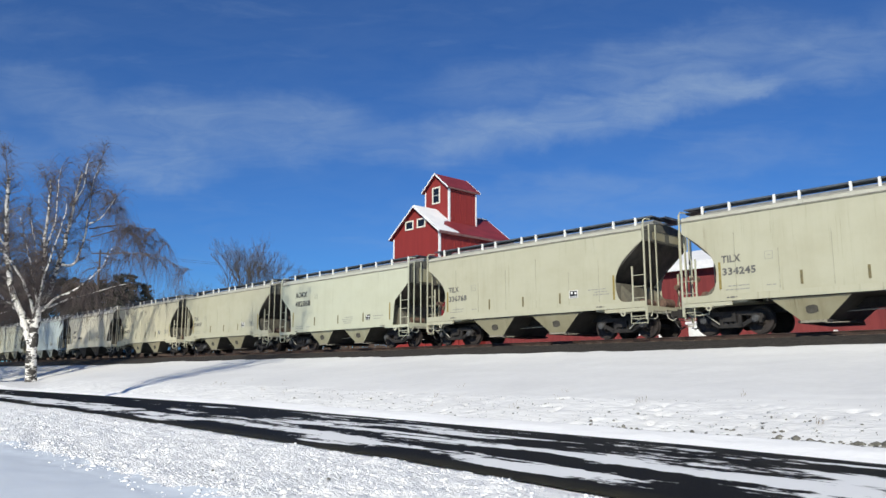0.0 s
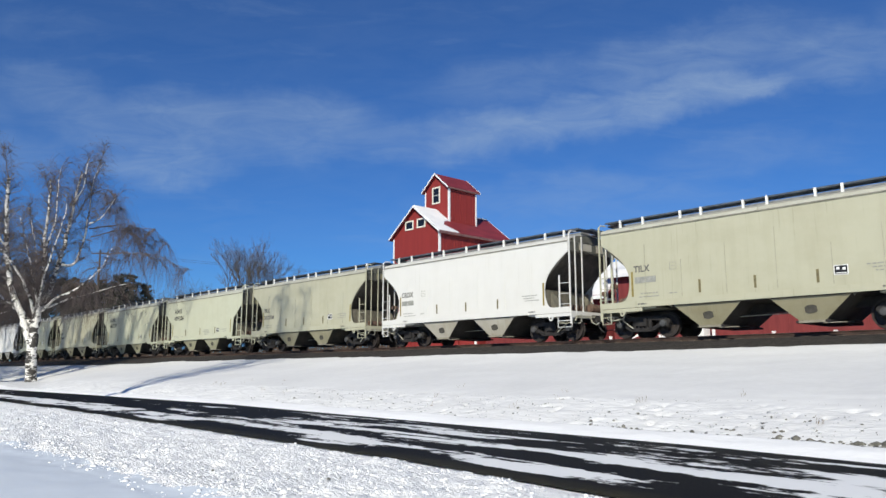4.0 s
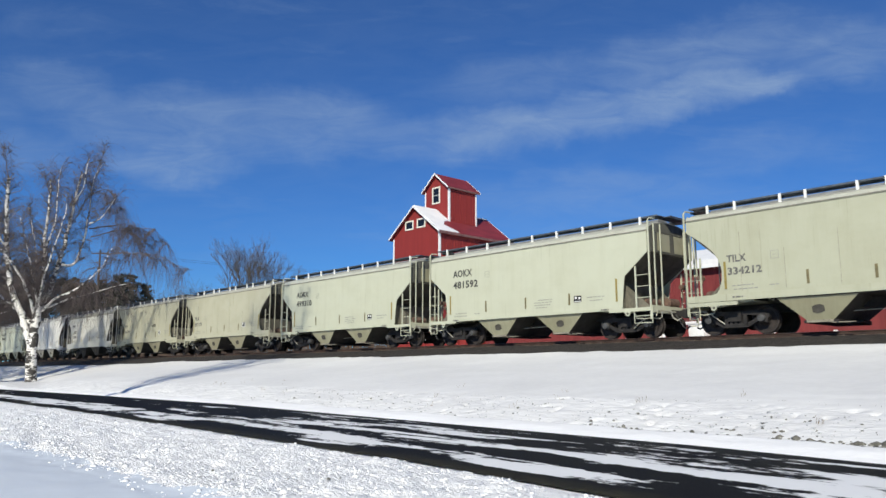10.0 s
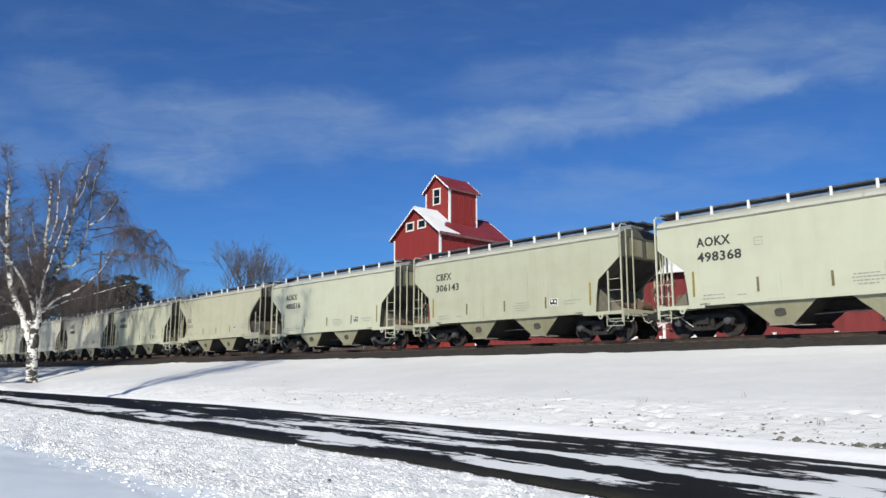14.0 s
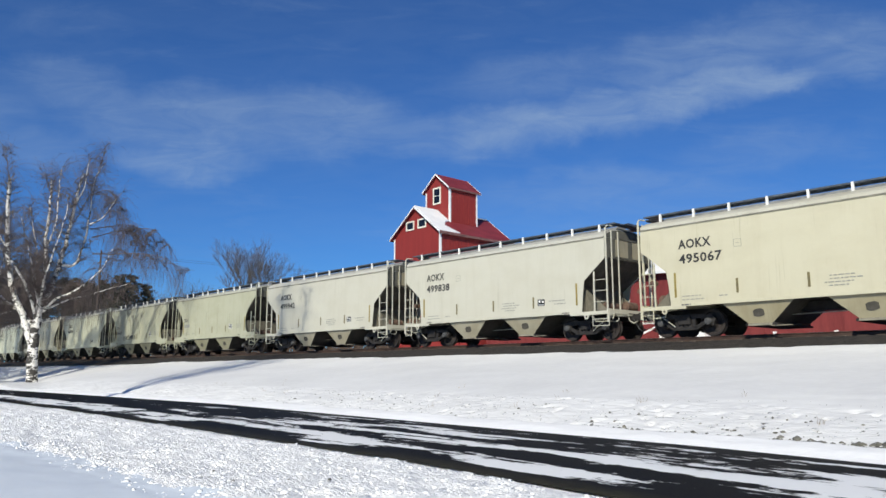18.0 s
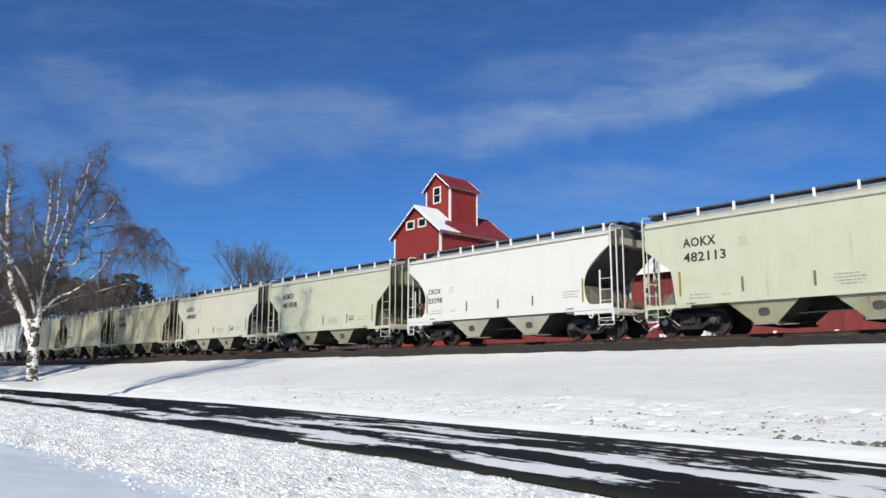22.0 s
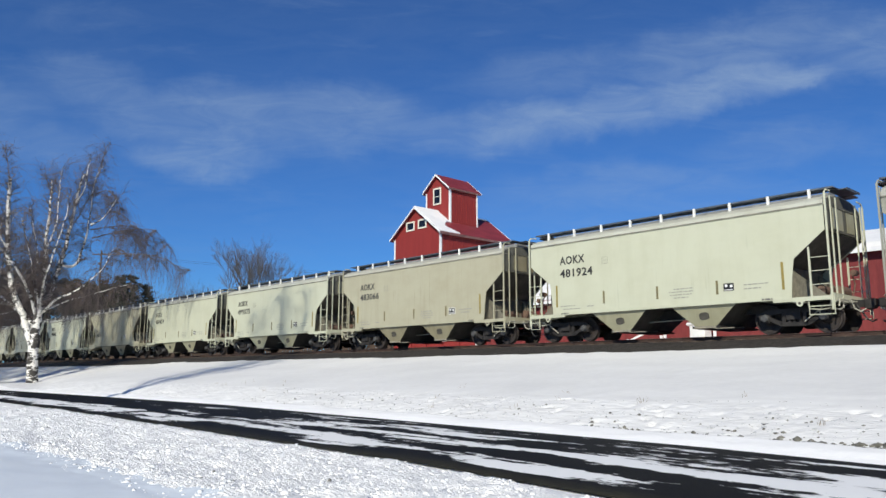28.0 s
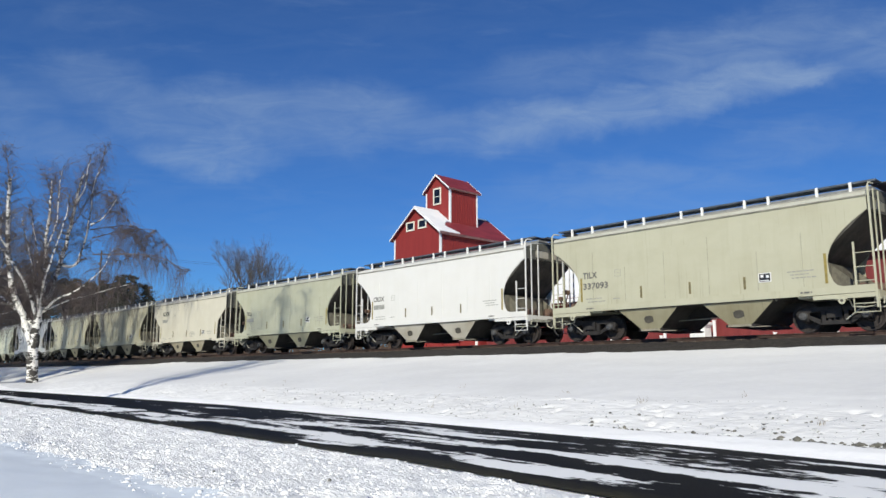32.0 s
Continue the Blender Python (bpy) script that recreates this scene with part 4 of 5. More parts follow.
def gable_window(thing, x, y, z, w, h, cross=False):
    """A window in a wall that faces -y."""
    f = board(thing, "window", x - w / 2, x + w / 2, y - 0.02, y + 0.03, z - h / 2, z + h / 2, GLASS)
    t = 0.13
    for a in ((x - w / 2 - t, x - w / 2, z - h / 2 - t, z + h / 2 + t), (x + w / 2, x + w / 2 + t, z - h / 2 - t, z + h / 2 + t)):
        board(f, "window_frame", a[0], a[1], y - 0.07, y + 0.02, a[2], a[3], CREAM_WOOD)
    for z0 in (z - h / 2 - t, z + h / 2):
        board(f, "window_frame", x - w / 2, x + w / 2, y - 0.068, y + 0.02, z0, z0 + t, CREAM_WOOD)
    if cross:
        board(f, "glazing_bar", x - w / 2, x + w / 2, y - 0.04, y - 0.02, z - 0.02, z + 0.02, CREAM_WOOD)
    return f


def rake(thing, xa, za, xb, zb, y, mat=None, deep=0.15):
    """White barge board along a gable edge."""
    bm = bmesh.new()
    bm_prism(bm, [(xa, za - deep), (xb, zb - deep), (xb, zb), (xa, za)], y - 0.06, y)
    return part("barge_board", bm, mat or WHITE_WOOD, thing)


def grain_elevator():
    th = empty("grain_elevator", (-51.75, 49.6, 1.86), "tall red wooden grain elevator with white trim and snowy roof", "grain elevator")
    th.matrix_basis = Matrix()
    x0, x1, y0, y1 = -54.97, -48.54, 45.0, 54.2
    xm, eave, ridge = (x0 + x1) / 2, 13.55, 16.06
    gable_block("wall", th, x0, x1, y0, y1, 1.8, eave, ridge, RED)
    over, slope = 0.30, (ridge - eave) / (x1 - xm)
    za = eave - over * slope
    left = roof_slab("roof", th, (x0 - over, za), (xm, ridge), y0 - 0.35, y1 + 0.35, 0.14, RED_ROOF, "red metal roof")
    right = roof_slab("roof", th, (x1 + over, za), (xm, ridge), y0 - 0.35, y1 + 0.35, 0.14, RED_ROOF, "red metal roof")
    roof_slab("snow", left, (x0 - over + 0.1, za + 0.15 + 0.1 * slope), (xm, ridge + 0.15), y0 - 0.3, y1 + 0.3, 0.10, ROOF_SNOW, "snow on the roof")
    # snow left on the near part of the other slope
    bm = bmesh.new()
    pts = [(x1 + over - 0.02, y0 - 0.33), (x1 + over - 0.02, y0 + 2.2), (x1 - 0.6, y0 + 1.1), (x1 - 1.3, y0 + 1.8), (x1 - 1.6, y0 + 2.6), (xm, y0 + 2.6), (xm, y0 - 0.33)]
    a = [bm.verts.new((x, y, ridge - (x - xm) * slope + 0.15)) for x, y in pts]
    b = [bm.verts.new((x, y, ridge - (x - xm) * slope + 0.25)) for x, y in pts]
    bm.faces.new(a)
    bm.faces.new(b)
    for i in range(len(pts)):
        bm.faces.new((a[i], a[(i + 1) % len(pts)], b[(i + 1) % len(pts)], b[i]))
    part("snow", bm, ROOF_SNOW, right, "snow on the roof")
    for s, xe in ((-1, x0), (1, x1)):
        rake(th, xe + s * (over + 0.02), za + 0.14, xm, ridge + 0.15, y0 - 0.36)
        rake(th, xe + s * (over + 0.02), za + 0.14, xm, ridge + 0.15, y1 + 0.42)
    for x, y in ((x0 - 0.02, y0 - 0.03), (x1 - 0.12, y0 - 0.03)):
        board(th, "corner_board", x, x + 0.15, y - 0.02, y + 0.03, 1.8, eave - 0.1)
    board(th, "corner_board", x1 - 0.02, x1 + 0.03, y0 + 0.03, y0 + 0.14, 1.8, eave - 0.12)
    board(th, "fascia", x1 + over - 0.02, x1 + over + 0.03, y0 - 0.33, y1 + 0.33, za - 0.10, za + 0.12, SHADED_TRIM)
    # battens on the side wall
    for k in range(26):
        y = y0 + 0.5 + k * 0.34
        board(th, "batten", x1, x1 + 0.035, y - 0.025, y + 0.025, 1.8, eave - 0.14, RED)
    gable_window(th, -52.66, y0, 14.5, 0.90, 0.62)
    gable_window(th, -51.0, y0, 14.54, 0.90, 0.62)
    # cupola
    cx0, cx1, cy0, cy1 = -53.42, -50.12, 47.65, 51.35
    cm, ce, cr = (cx0 + cx1) / 2, 18.28, 19.68
    gable_block("cupola", th, cx0, cx1, cy0, cy1, 14.6, ce, cr, RED)
    cs = (cr - ce) / (cx1 - cm)
    co = 0.2
    cz = ce - co * cs
    for s, xe in ((-1, cx0), (1, cx1)):
        roof_slab("roof", th, (xe + s * co, cz), (cm, cr), cy0 - 0.3, cy1 + 0.3, 0.12, RED_ROOF, "red metal roof")
        rake(th, xe + s * (co + 0.02), cz + 0.12, cm, cr + 0.13, cy0 - 0.31)
        rake(th, xe + s * (co + 0.02), cz + 0.12, cm, cr + 0.13, cy1 + 0.37)
        board(th, "fascia", xe + s * co - 0.03, xe + s * co + 0.03, cy0 - 0.3, cy1 + 0.3, cz - 0.07, cz + 0.10, SHADED_TRIM)
    for x, y in ((cx0 - 0.03, cy0 - 0.05), (cx1 - 0.09, cy0 - 0.05)):
        board(th, "corner_board", x, x + 0.14, y, y + 0.05, 14.9, ce - 0.1)
    for y in (cy0, cy1 - 0.16):
        board(th, "corner_board", cx1, cx1 + 0.05, y, y + 0.15, 14.4, ce - 0.1)
    for k in range(9):
        y = cy0 + 0.55 + k * 0.33
        board(th, "batten", cx1, cx1 + 0.035, y - 0.03, y + 0.03, 14.4, ce - 0.12, RED)
    gable_window(th, cm - 0.08, cy0, 17.68, 0.82, 1.38, True)
    return th


grain_elevator()


def long_shed(x0, x1, y0, y1, eave, ridge, label, battens=0):
    """A low shed, its ridge along the track, with a snowy roof."""
    th = empty("storage_shed", Matrix(), label, "shed")
    gable_block("wall", th, x0, x1, y0, y1, 1.75, eave, ridge, SHED_RED, "x")
    ym = (y0 + y1) / 2
    k = (ridge - eave) / (ym - y0)
    for s, ye in ((-1, y0), (1, y1)):
        bm = bmesh.new()
        o = 0.4
        bm_prism_x(bm, [(ye + s * o, eave - o * k), (ym, ridge), (ym, ridge + 0.12), (ye + s * o, eave - o * k + 0.12)], x0 - 0.4, x1 + 0.4)
        r = part("roof", bm, RED_ROOF, th, "red metal roof under snow")
        bm = bmesh.new()
        bm_prism_x(bm, [(ye + s * (o - 0.05), eave - o * k + 0.13), (ym, ridge + 0.13), (ym, ridge + 0.36), (ye + s * (o - 0.05), eave - o * k + 0.34)], x0 - 0.38, x1 + 0.38)
        part("snow", bm, ROOF_SNOW, r, "thick snow")
    board(th, "fascia", x0 - 0.4, x1 + 0.4, y0 - 0.45, y0 - 0.40, eave - 0.4 * k - 0.08, eave - 0.4 * k + 0.12)
    for i in range(battens):
        x = x0 + 0.3 + (x1 - x0 - 0.6) * i / (battens - 1)
        board(th, "batten", x - 0.025, x + 0.025, y0 - 0.018, y0, 2.7, eave - 0.1, SHED_RED)
    board(th, "foundation", x0 - 0.1, x1 + 0.1, y0 - 0.14, y0 - 0.04, 1.75, 2.62, CONCRETE)
    return th


long_shed(-24.4, 10.0, 36.0, 44.0, 6.40, 7.55, "long red board shed with thick snow on its roof", 30)
long_shed(-34.0, -24.75, 35.6, 41.0, 5.4, 7.2, "lower red board annex with snow on its roof", 18)


def loading_dock():
    th = empty("loading_dock", Matrix(), "low red loading dock with snow on top", "loading dock")
    board(th, "front", -43.0, -34.3, 35.2, 38.0, 1.75, 3.1, RED)
    board(th, "snow", -43.1, -34.3, 35.1, 38.1, 3.1, 3.28, ROOF_SNOW, "snow", bevel=0.05)
    for k in range(6):
        board(th, "post", -42.8 + k * 1.65, -42.65 + k * 1.65, 35.12, 35.2, 1.75, 3.1, WHITE_WOOD if k == 5 else RED)


loading_dock()


def ramp_railing():
    th = empty("ramp_railing", pose(-21.5, 34.6, 1.86), "white-painted timber ramp railing beside the shed", "railing")
    board(th, "post", 0.95, 1.07, -0.05, 0.05, 0, 1.68)
    board(th, "post", -1.25, -1.15, -0.05, 0.05, 0, 0.9)
    board(th, "top_rail", -1.2, 1.2, -0.04, 0.04, 1.62, 1.72)
    bm = bmesh.new()
    bm_prism(bm, [(-1.2, 0.72), (0.95, 1.56), (0.95, 1.66), (-1.2, 0.82)], -0.03, 0.03)
    part("brace", bm, WHITE_WOOD, th)


ramp_railing()


def cabinet(x, y, w, h):
    th = empty("equipment_cabinet", pose(x, y, 1.86), "small white metal cabinet capped with snow", "cabinet")
    board(th, "housing", -w / 2, w / 2, -0.35, 0.35, 0, h, METAL_BOX, bevel=0.02)
    board(th, "snow_cap", -w / 2 - 0.15, w / 2 + 0.15, -0.45, 0.45, h, h + 0.16, ROOF_SNOW, "snow cap", bevel=0.06)
    board(th, "door", -w / 2 + 0.08, w / 2 - 0.08, -0.37, -0.35, 0.1, h - 0.1, METAL_BOX)


def marker_post(x, y, h):
    th = empty("marker_post", pose(x, y, 1.86), "white wooden marker post standing in snow", "post", "marker posts")
    board(th, "shaft", -0.06, 0.06, -0.06, 0.06, 0, h, WHITE_WOOD, bevel=0.01)
    board(th, "cap", -0.07, 0.07, -0.07, 0.07, h, h + 0.05, ROOF_SNOW)


cabinet(-18.75, 35.0, 0.8, 1.45)
for x, y, h in ((-18.05, 35.1, 1.65), (-21.0, 35.1, 1.0), (-15.1, 35.1, 0.95), (-23.9, 34.9, 1.0), (-12.4, 35.1, 0.9)):
    marker_post(x, y, h)

# ---- clods of snow ----
CLOD = varied("snow_clods", (0.70, 0.705, 0.71), (0.84, 0.84, 0.83), 5, 0.7, bumpy=0.01)
GREY_CLOD = varied("old_snow_crumbs", (0.20, 0.205, 0.21), (0.52, 0.525, 0.53), 7, 0.8, bumpy=0.01)
DIRTY_CLOD = varied("dirty_snow_clods", (0.048, 0.045, 0.036), (0.20, 0.192, 0.16), 7, 0.85, bumpy=0.01)


def scatter(name, mat, spots, label, seed, wide=(0.9, 2.0), tall=(0.45, 0.9)):
    """Many small crumbled lumps in one sheet of loose pieces."""
    rnd = random.Random(seed)
    ico = [(0, 0, 1), (0.89, 0, 0.45), (0.28, 0.85, 0.45), (-0.72, 0.53, 0.45), (-0.72, -0.53, 0.45), (0.28, -0.85, 0.45), (0.72, 0.53, -0.3), (-0.28, 0.85, -0.3), (-0.89, 0, -0.3), (-0.28, -0.85, -0.3), (0.72, -0.53, -0.3)]
    tri = [(0, 1, 2), (0, 2, 3), (0, 3, 4), (0, 4, 5), (0, 5, 1), (1, 6, 2), (2, 7, 3), (3, 8, 4), (4, 9, 5), (5, 10, 1), (6, 7, 2), (7, 8, 3), (8, 9, 4), (9, 10, 5), (10, 6, 1)]
    verts, faces = [], []
    for x, y, s in spots:
        z = height(x, y)
        n = len(verts)
        sx, sy, sz, a = s * rnd.uniform(*wide), s * rnd.uniform(0.7, 1.3), s * rnd.uniform(*tall), rnd.gauss(0, 0.6)
        c, d = math.cos(a), math.sin(a)
        for u, v, w in ico:
            k = rnd.uniform(0.75, 1.25)
            u, v = u * sx * k, v * sy * k
            verts.append((x + u * c - v * d, y + u * d + v * c, z + (w - 0.25) * sz * k))
        faces += [tuple(n + i for i in t) for t in tri]
    me = bpy.data.meshes.new(name)
    me.from_pydata(verts, [], faces)
    me.materials.append(mat)
    me.shade_smooth()
    return tagged(new(name, me), label, "snow", kind="stuff")


LIP = [(-30, 2.0), (-16, 2.26), (-9.4, 2.32), (-8.4, 2.42), (-6, 2.80), (0, 2.74)]      # edge of the crust along the bank


def clods():
    rnd = random.Random(21)
    near, dirty = [], []
    for _ in range(7000):
        x = -3 - 36 * rnd.random() ** 1.6
        y = rnd.uniform(2.75, road_near(x) - 0.08)
        near.append((x, y, 0.007 + 0.017 * rnd.random() ** 2))
    # thicker lumps along the edge of the smooth shade-tinted snow
    for _ in range(1500):
        x = -3 - 22 * rnd.random() ** 1.4
        near.append((x, 2.85 + rnd.gauss(0, 0.16) + 0.10 * abs(rnd.gauss(0, 1)), 0.007 + 0.024 * rnd.random() ** 3))
    for _ in range(60):
        x = -3 - 20 * rnd.random() ** 1.4
        near.append((x, 2.75 - abs(rnd.gauss(0, 0.16)), 0.004 + 0.012 * rnd.random() ** 2))
    for cx, cy, n in ((-17.5, 4.65, 14), (-14.2, 4.2, 12), (-9.2, 3.83, 10), (-6.5, 3.25, 10), (-11.0, 3.1, 12), (-20.0, 3.6, 12), (-7.6, 3.0, 8)):
        for _ in range(n):
            near.append((cx + rnd.gauss(0, 0.02) * (-cx), cy + rnd.gauss(0, 0.08), 0.010 + 0.026 * rnd.random() ** 2))
    for _ in range(90):
        x = -1.0 - 3.6 * rnd.random()
        dirty.append((x, road_far(x) + 0.98 + rnd.gauss(0, 0.06), 0.022 + 0.055 * rnd.random() ** 1.6))
    for _ in range(55):
        x = -3.5 - 4.2 * rnd.random()
        dirty.append((x, road_far(x) + 0.86 + rnd.gauss(0, 0.10), rnd.uniform(0.018, 0.05)))
    # small dark lumps for the dark marks along the bank's foot
    for _ in range(220):
        x = -3 - 20 * rnd.random() ** 1.3
        y = road_far(x) + 0.85 + 1.3 * rnd.random() ** 1.6
        dirty.append((x, y, 0.010 + 0.026 * rnd.random() ** 2))
    # dark lumps added for the shaded pits and dirt in the near snow
    for cx, cy in ((-9.0, 3.75), (-8.0, 3.53), (-6.5, 3.27), (-15.4, 4.12), (-17.4, 4.44), (-14.4, 4.05), (-9.5, 4.4)):
        for _ in range(4):
            dirty.append((cx + rnd.gauss(0, 0.010) * (-cx), cy + rnd.gauss(0, 0.05), rnd.uniform(0.010, 0.022)))
    # tiny dark lumps that draw the thin grey line along the crust
    for _ in range(150):
        x = -2 - 22 * rnd.random() ** 1.2
        dirty.append((x, road_far(x) + lerp(x, LIP) + rnd.gauss(0, 0.05), rnd.uniform(0.005, 0.012)))
    for _ in range(25):
        x = -5 - 20 * rnd.random() ** 1.5
        y = rnd.uniform(3.0, road_near(x) - 0.3)
        dirty.append((x, y, rnd.uniform(0.008, 0.02)))
    # grey lumps added to stand for dark pock marks along the bank
    grey = []
    for _ in range(700):
        x = -3.5 - 15 * rnd.random() ** 1.1
        if noise.noise((x * 1.4, 5.0, 2.0)) > -0.12:
            grey.append((x, road_far(x) + 0.90 + 1.25 * rnd.random() ** 1.5, 0.008 + 0.020 * rnd.random() ** 2))
    scatter("old_snow_crumbs", GREY_CLOD, grey, "small grey lumps along the foot of the bank", 4, (1.0, 2.2), (0.4, 0.8))
    scatter("crumbled_snow", CLOD, near, "loose crumbled lumps of white snow", 1, (0.9, 1.6), (0.6, 1.1))
    scatter("dirty_clods", DIRTY_CLOD, dirty, "dirty lumps of snow and frozen earth", 2, (0.8, 1.35), (0.7, 1.1))


clods()


def dry_grass():
    rnd = random.Random(31)
    bm = bmesh.new()
    for _ in range(22):
        x = -3 - 26 * rnd.random() ** 1.3
        y = road_far(x) + rnd.choice((1.6, 2.4, 3.0)) + rnd.gauss(0, 0.2)
        for _ in range(rnd.choice((2, 3, 5))):
            p = Vector((x + rnd.gauss(0, .05), y + rnd.gauss(0, .05), 0))
            p.z = height(p.x, p.y) - 0.02
            ln = rnd.uniform(0.04, 0.11)
            q = p + Vector((rnd.gauss(0, .03), rnd.gauss(0, .03), ln))
            bm_tube(bm, [p, q, q + Vector((rnd.gauss(0, .03), rnd.gauss(0, .03), ln * 0.3))], [0.004, 0.003, 0.002], 3, caps=False)
    tagged(part("dry_grass", bm, STALK), "dry brown stalks poking through snow", "grass", kind="stuff")


STALK = varied("dry_stalks", (0.14, 0.10, 0.05), (0.30, 0.22, 0.12), 4, 0.8)
dry_grass()

# ---- trees ----
def birch_bark(name, scale, bare):
    """White papery bark broken by black scars."""
    m = material(name, (0.75, 0.73, 0.69), 0.7)
    scars = noise_node(m, coords(m, (1.0, 1.0, 1.9)), scale, 6, 0.62)
    peel = noise_node(m, coords(m), 11.0, 4)
    white = ramp(m, peel, [(0.3, (0.70, 0.67, 0.62)), (0.7, (0.88, 0.86, 0.81))])
    link(m, mix(m, ramp(m, scars, [(bare, 0.0), (bare + 0.04, 1.0)]), white, (0.05, 0.045, 0.04)), base(m).inputs["Base Color"])
    bump(m, scars, 0.5, 0.03)
    return m


BIRCH_BARK = birch_bark("birch_bark", 1.7, 0.455)
BIRCH_LIMB = birch_bark("birch_limb_bark", 1.9, 0.525)
TWIG = varied("birch_twigs", (0.065, 0.051, 0.047), (0.15, 0.118, 0.108), 3, 0.8)
GREY_BARK = varied("grey_bark", (0.085, 0.078, 0.07), (0.19, 0.175, 0.16), 3, 0.85, bumpy=0.02)
THICKET_BARK = varied("dark_grey_bark", (0.05, 0.046, 0.042), (0.115, 0.105, 0.098), 3, 0.85)
NEEDLES = varied("pine_needles", (0.018, 0.020, 0.014), (0.055, 0.056, 0.040), 0.6, 0.8)
BROWN_LEAF = varied("dry_brown_leaves", (0.045, 0.031, 0.023), (0.115, 0.078, 0.056), 0.8, 0.8)
SIDE = Vector((math.sin(radians(HEADING)), math.cos(radians(HEADING)), 0))
DEEP = Vector((-math.cos(radians(HEADING)), math.sin(radians(HEADING)), 0))


def curve_points(points, n):
    """Smooth points through a few control points (Catmull-Rom)."""
    p = [Vector(points[0]) * 2 - Vector(points[1])] + [Vector(q) for q in points] + [Vector(points[-1]) * 2 - Vector(points[-2])]
    out = []
    for i in range(1, len(p) - 2):
        for k in range(n):
            t = k / n
            out.append(0.5 * (2 * p[i] + (p[i + 1] - p[i - 1]) * t + (2 * p[i - 1] - 5 * p[i] + 4 * p[i + 1] - p[i + 2]) * t * t + (3 * p[i] - p[i - 1] - 3 * p[i + 1] + p[i + 2]) * t ** 3))
    return out + [p[-2]]


def weeping_birch(at, limbs, label, seed, strands=6, size=1.0):
    """limbs: lists of (side, up, depth) in metres with a start and end radius."""
    rnd = random.Random(seed)
    th = empty("birch_tree", pose(*at), label, "tree", "bare birches")
    crown_pts = []
    for i, (ctrl, r0, r1) in enumerate(limbs):
        pts = [SIDE * (a * size) + DEEP * (c * size) + Vector((0, 0, b * size)) for a, b, c in ctrl]
        line = curve_points(pts, 6)
        n = len(line)
        radii = [(r0 + (r1 - r0) * (k / (n - 1)) ** 0.9) * (1.15 if i else 1.0) * size for k in range(n)]
        line = [p + Vector((noise.noise(p * 1.1 + Vector((i, 0, 0))), noise.noise(p * 1.1 + Vector((0, i, 9))), 0)) * 0.10 if k else p for k, p in enumerate(line)]
        bm = bmesh.new()
        bm_tube(bm, line, radii, 10 if i == 0 else 7)
        part("trunk" if i == 0 else "limb", bm, BIRCH_BARK if i == 0 else BIRCH_LIMB if r0 > 0.04 else TWIG, th, smooth=True)
        if i:
            crown_pts.append((line, radii, i in (5, 6, 11, 12, 13, 16, 23)))
    branches, twigs = bmesh.new(), bmesh.new()
    for line, radii, weeps in crown_pts:
        n = len(line)
        due = 0.0
        for k in range(max(2, n // 5), n):
            # branches by the metre, more of them towards the tip
            due += (line[k] - line[k - 1]).length / size * (5.0 if weeps else 8.5) * (0.6 + 0.8 * k / n)
            while due > rnd.random():
                due -= 1.0
                p = line[k].copy()
                ang = rnd.uniform(0, math.tau)
                high = 0.0 if weeps else min(1.0, max(0.0, (p.z / size - 5.5) / 4.0))
                way = Vector((math.cos(ang), math.sin(ang), rnd.uniform(-0.3, 0.4) if weeps else rnd.uniform(0.2, 1.1) + 0.6 * high)).normalized()
                length = rnd.uniform(0.6, 1.7) * size * (1 - 0.35 * high) * (0.6 if weeps else 0.9)
                br = [p]
                for s in range(4):
                    way = (way + Vector((rnd.uniform(-.2, .2), rnd.uniform(-.2, .2), -0.10))).normalized()
                    br.append(br[-1] + way * length / 4)
                r = max(0.018 * size, radii[k] * 0.38)
                bm_tube(branches, br, [r, r * 0.75, r * 0.55, r * 0.4, 0.008], 4, caps=False)
                # hanging curtains of twigs
                for _ in range(rnd.choice((1, 2, 3))):
                    f = rnd.uniform(0.35, 1.0)
                    q0 = br[min(3, int(f * 4))].lerp(br[min(4, int(f * 4) + 1)], (f * 4) % 1)
                    a2 = rnd.uniform(0, math.tau)
                    d0 = Vector((math.cos(a2), math.sin(a2), rnd.uniform(0.0, 0.8) + 0.7 * high)) * 0.5
                    ln0 = rnd.uniform(0.8, 2.1) * size * (1 - 0.3 * high) * (1.6 if weeps else 1)
                    loose = 0.12 + 0.30 * high
                    for _ in range(round(strands * 0.65) if weeps else strands - round(high * strands * 0.6)):
                        d = d0 + Vector((rnd.gauss(0, loose), rnd.gauss(0, loose), rnd.gauss(0, loose)))
                        tw = [q0 + Vector((rnd.gauss(0, .03), rnd.gauss(0, .03), rnd.gauss(0, .05)))]
                        ln = ln0 * rnd.uniform(0.6, 1.1)
                        for s in range(5):
                            d = d + Vector((rnd.uniform(-.05, .05), rnd.uniform(-.05, .05), -0.30 + 0.10 * high - (0.16 if weeps else 0)))
                            tw.append(tw[-1] + d.normalized() * ln / 5)
                        bm_tube(twigs, tw, [v * size * 0.66 for v in (0.010, 0.008, 0.007, 0.006, 0.005, 0.004)], 3, caps=False)
    tagged(part("branch_crown", branches, GREY_BARK, th, "thin bare branches"), kind="stuff")
    tagged(part("twig_crown", twigs, TWIG, th, "hanging reddish twigs"), kind="stuff")
    return th


BIRCH = (-60.65, 16.0, 0.25)
BIRCH_SIZE = 1.24


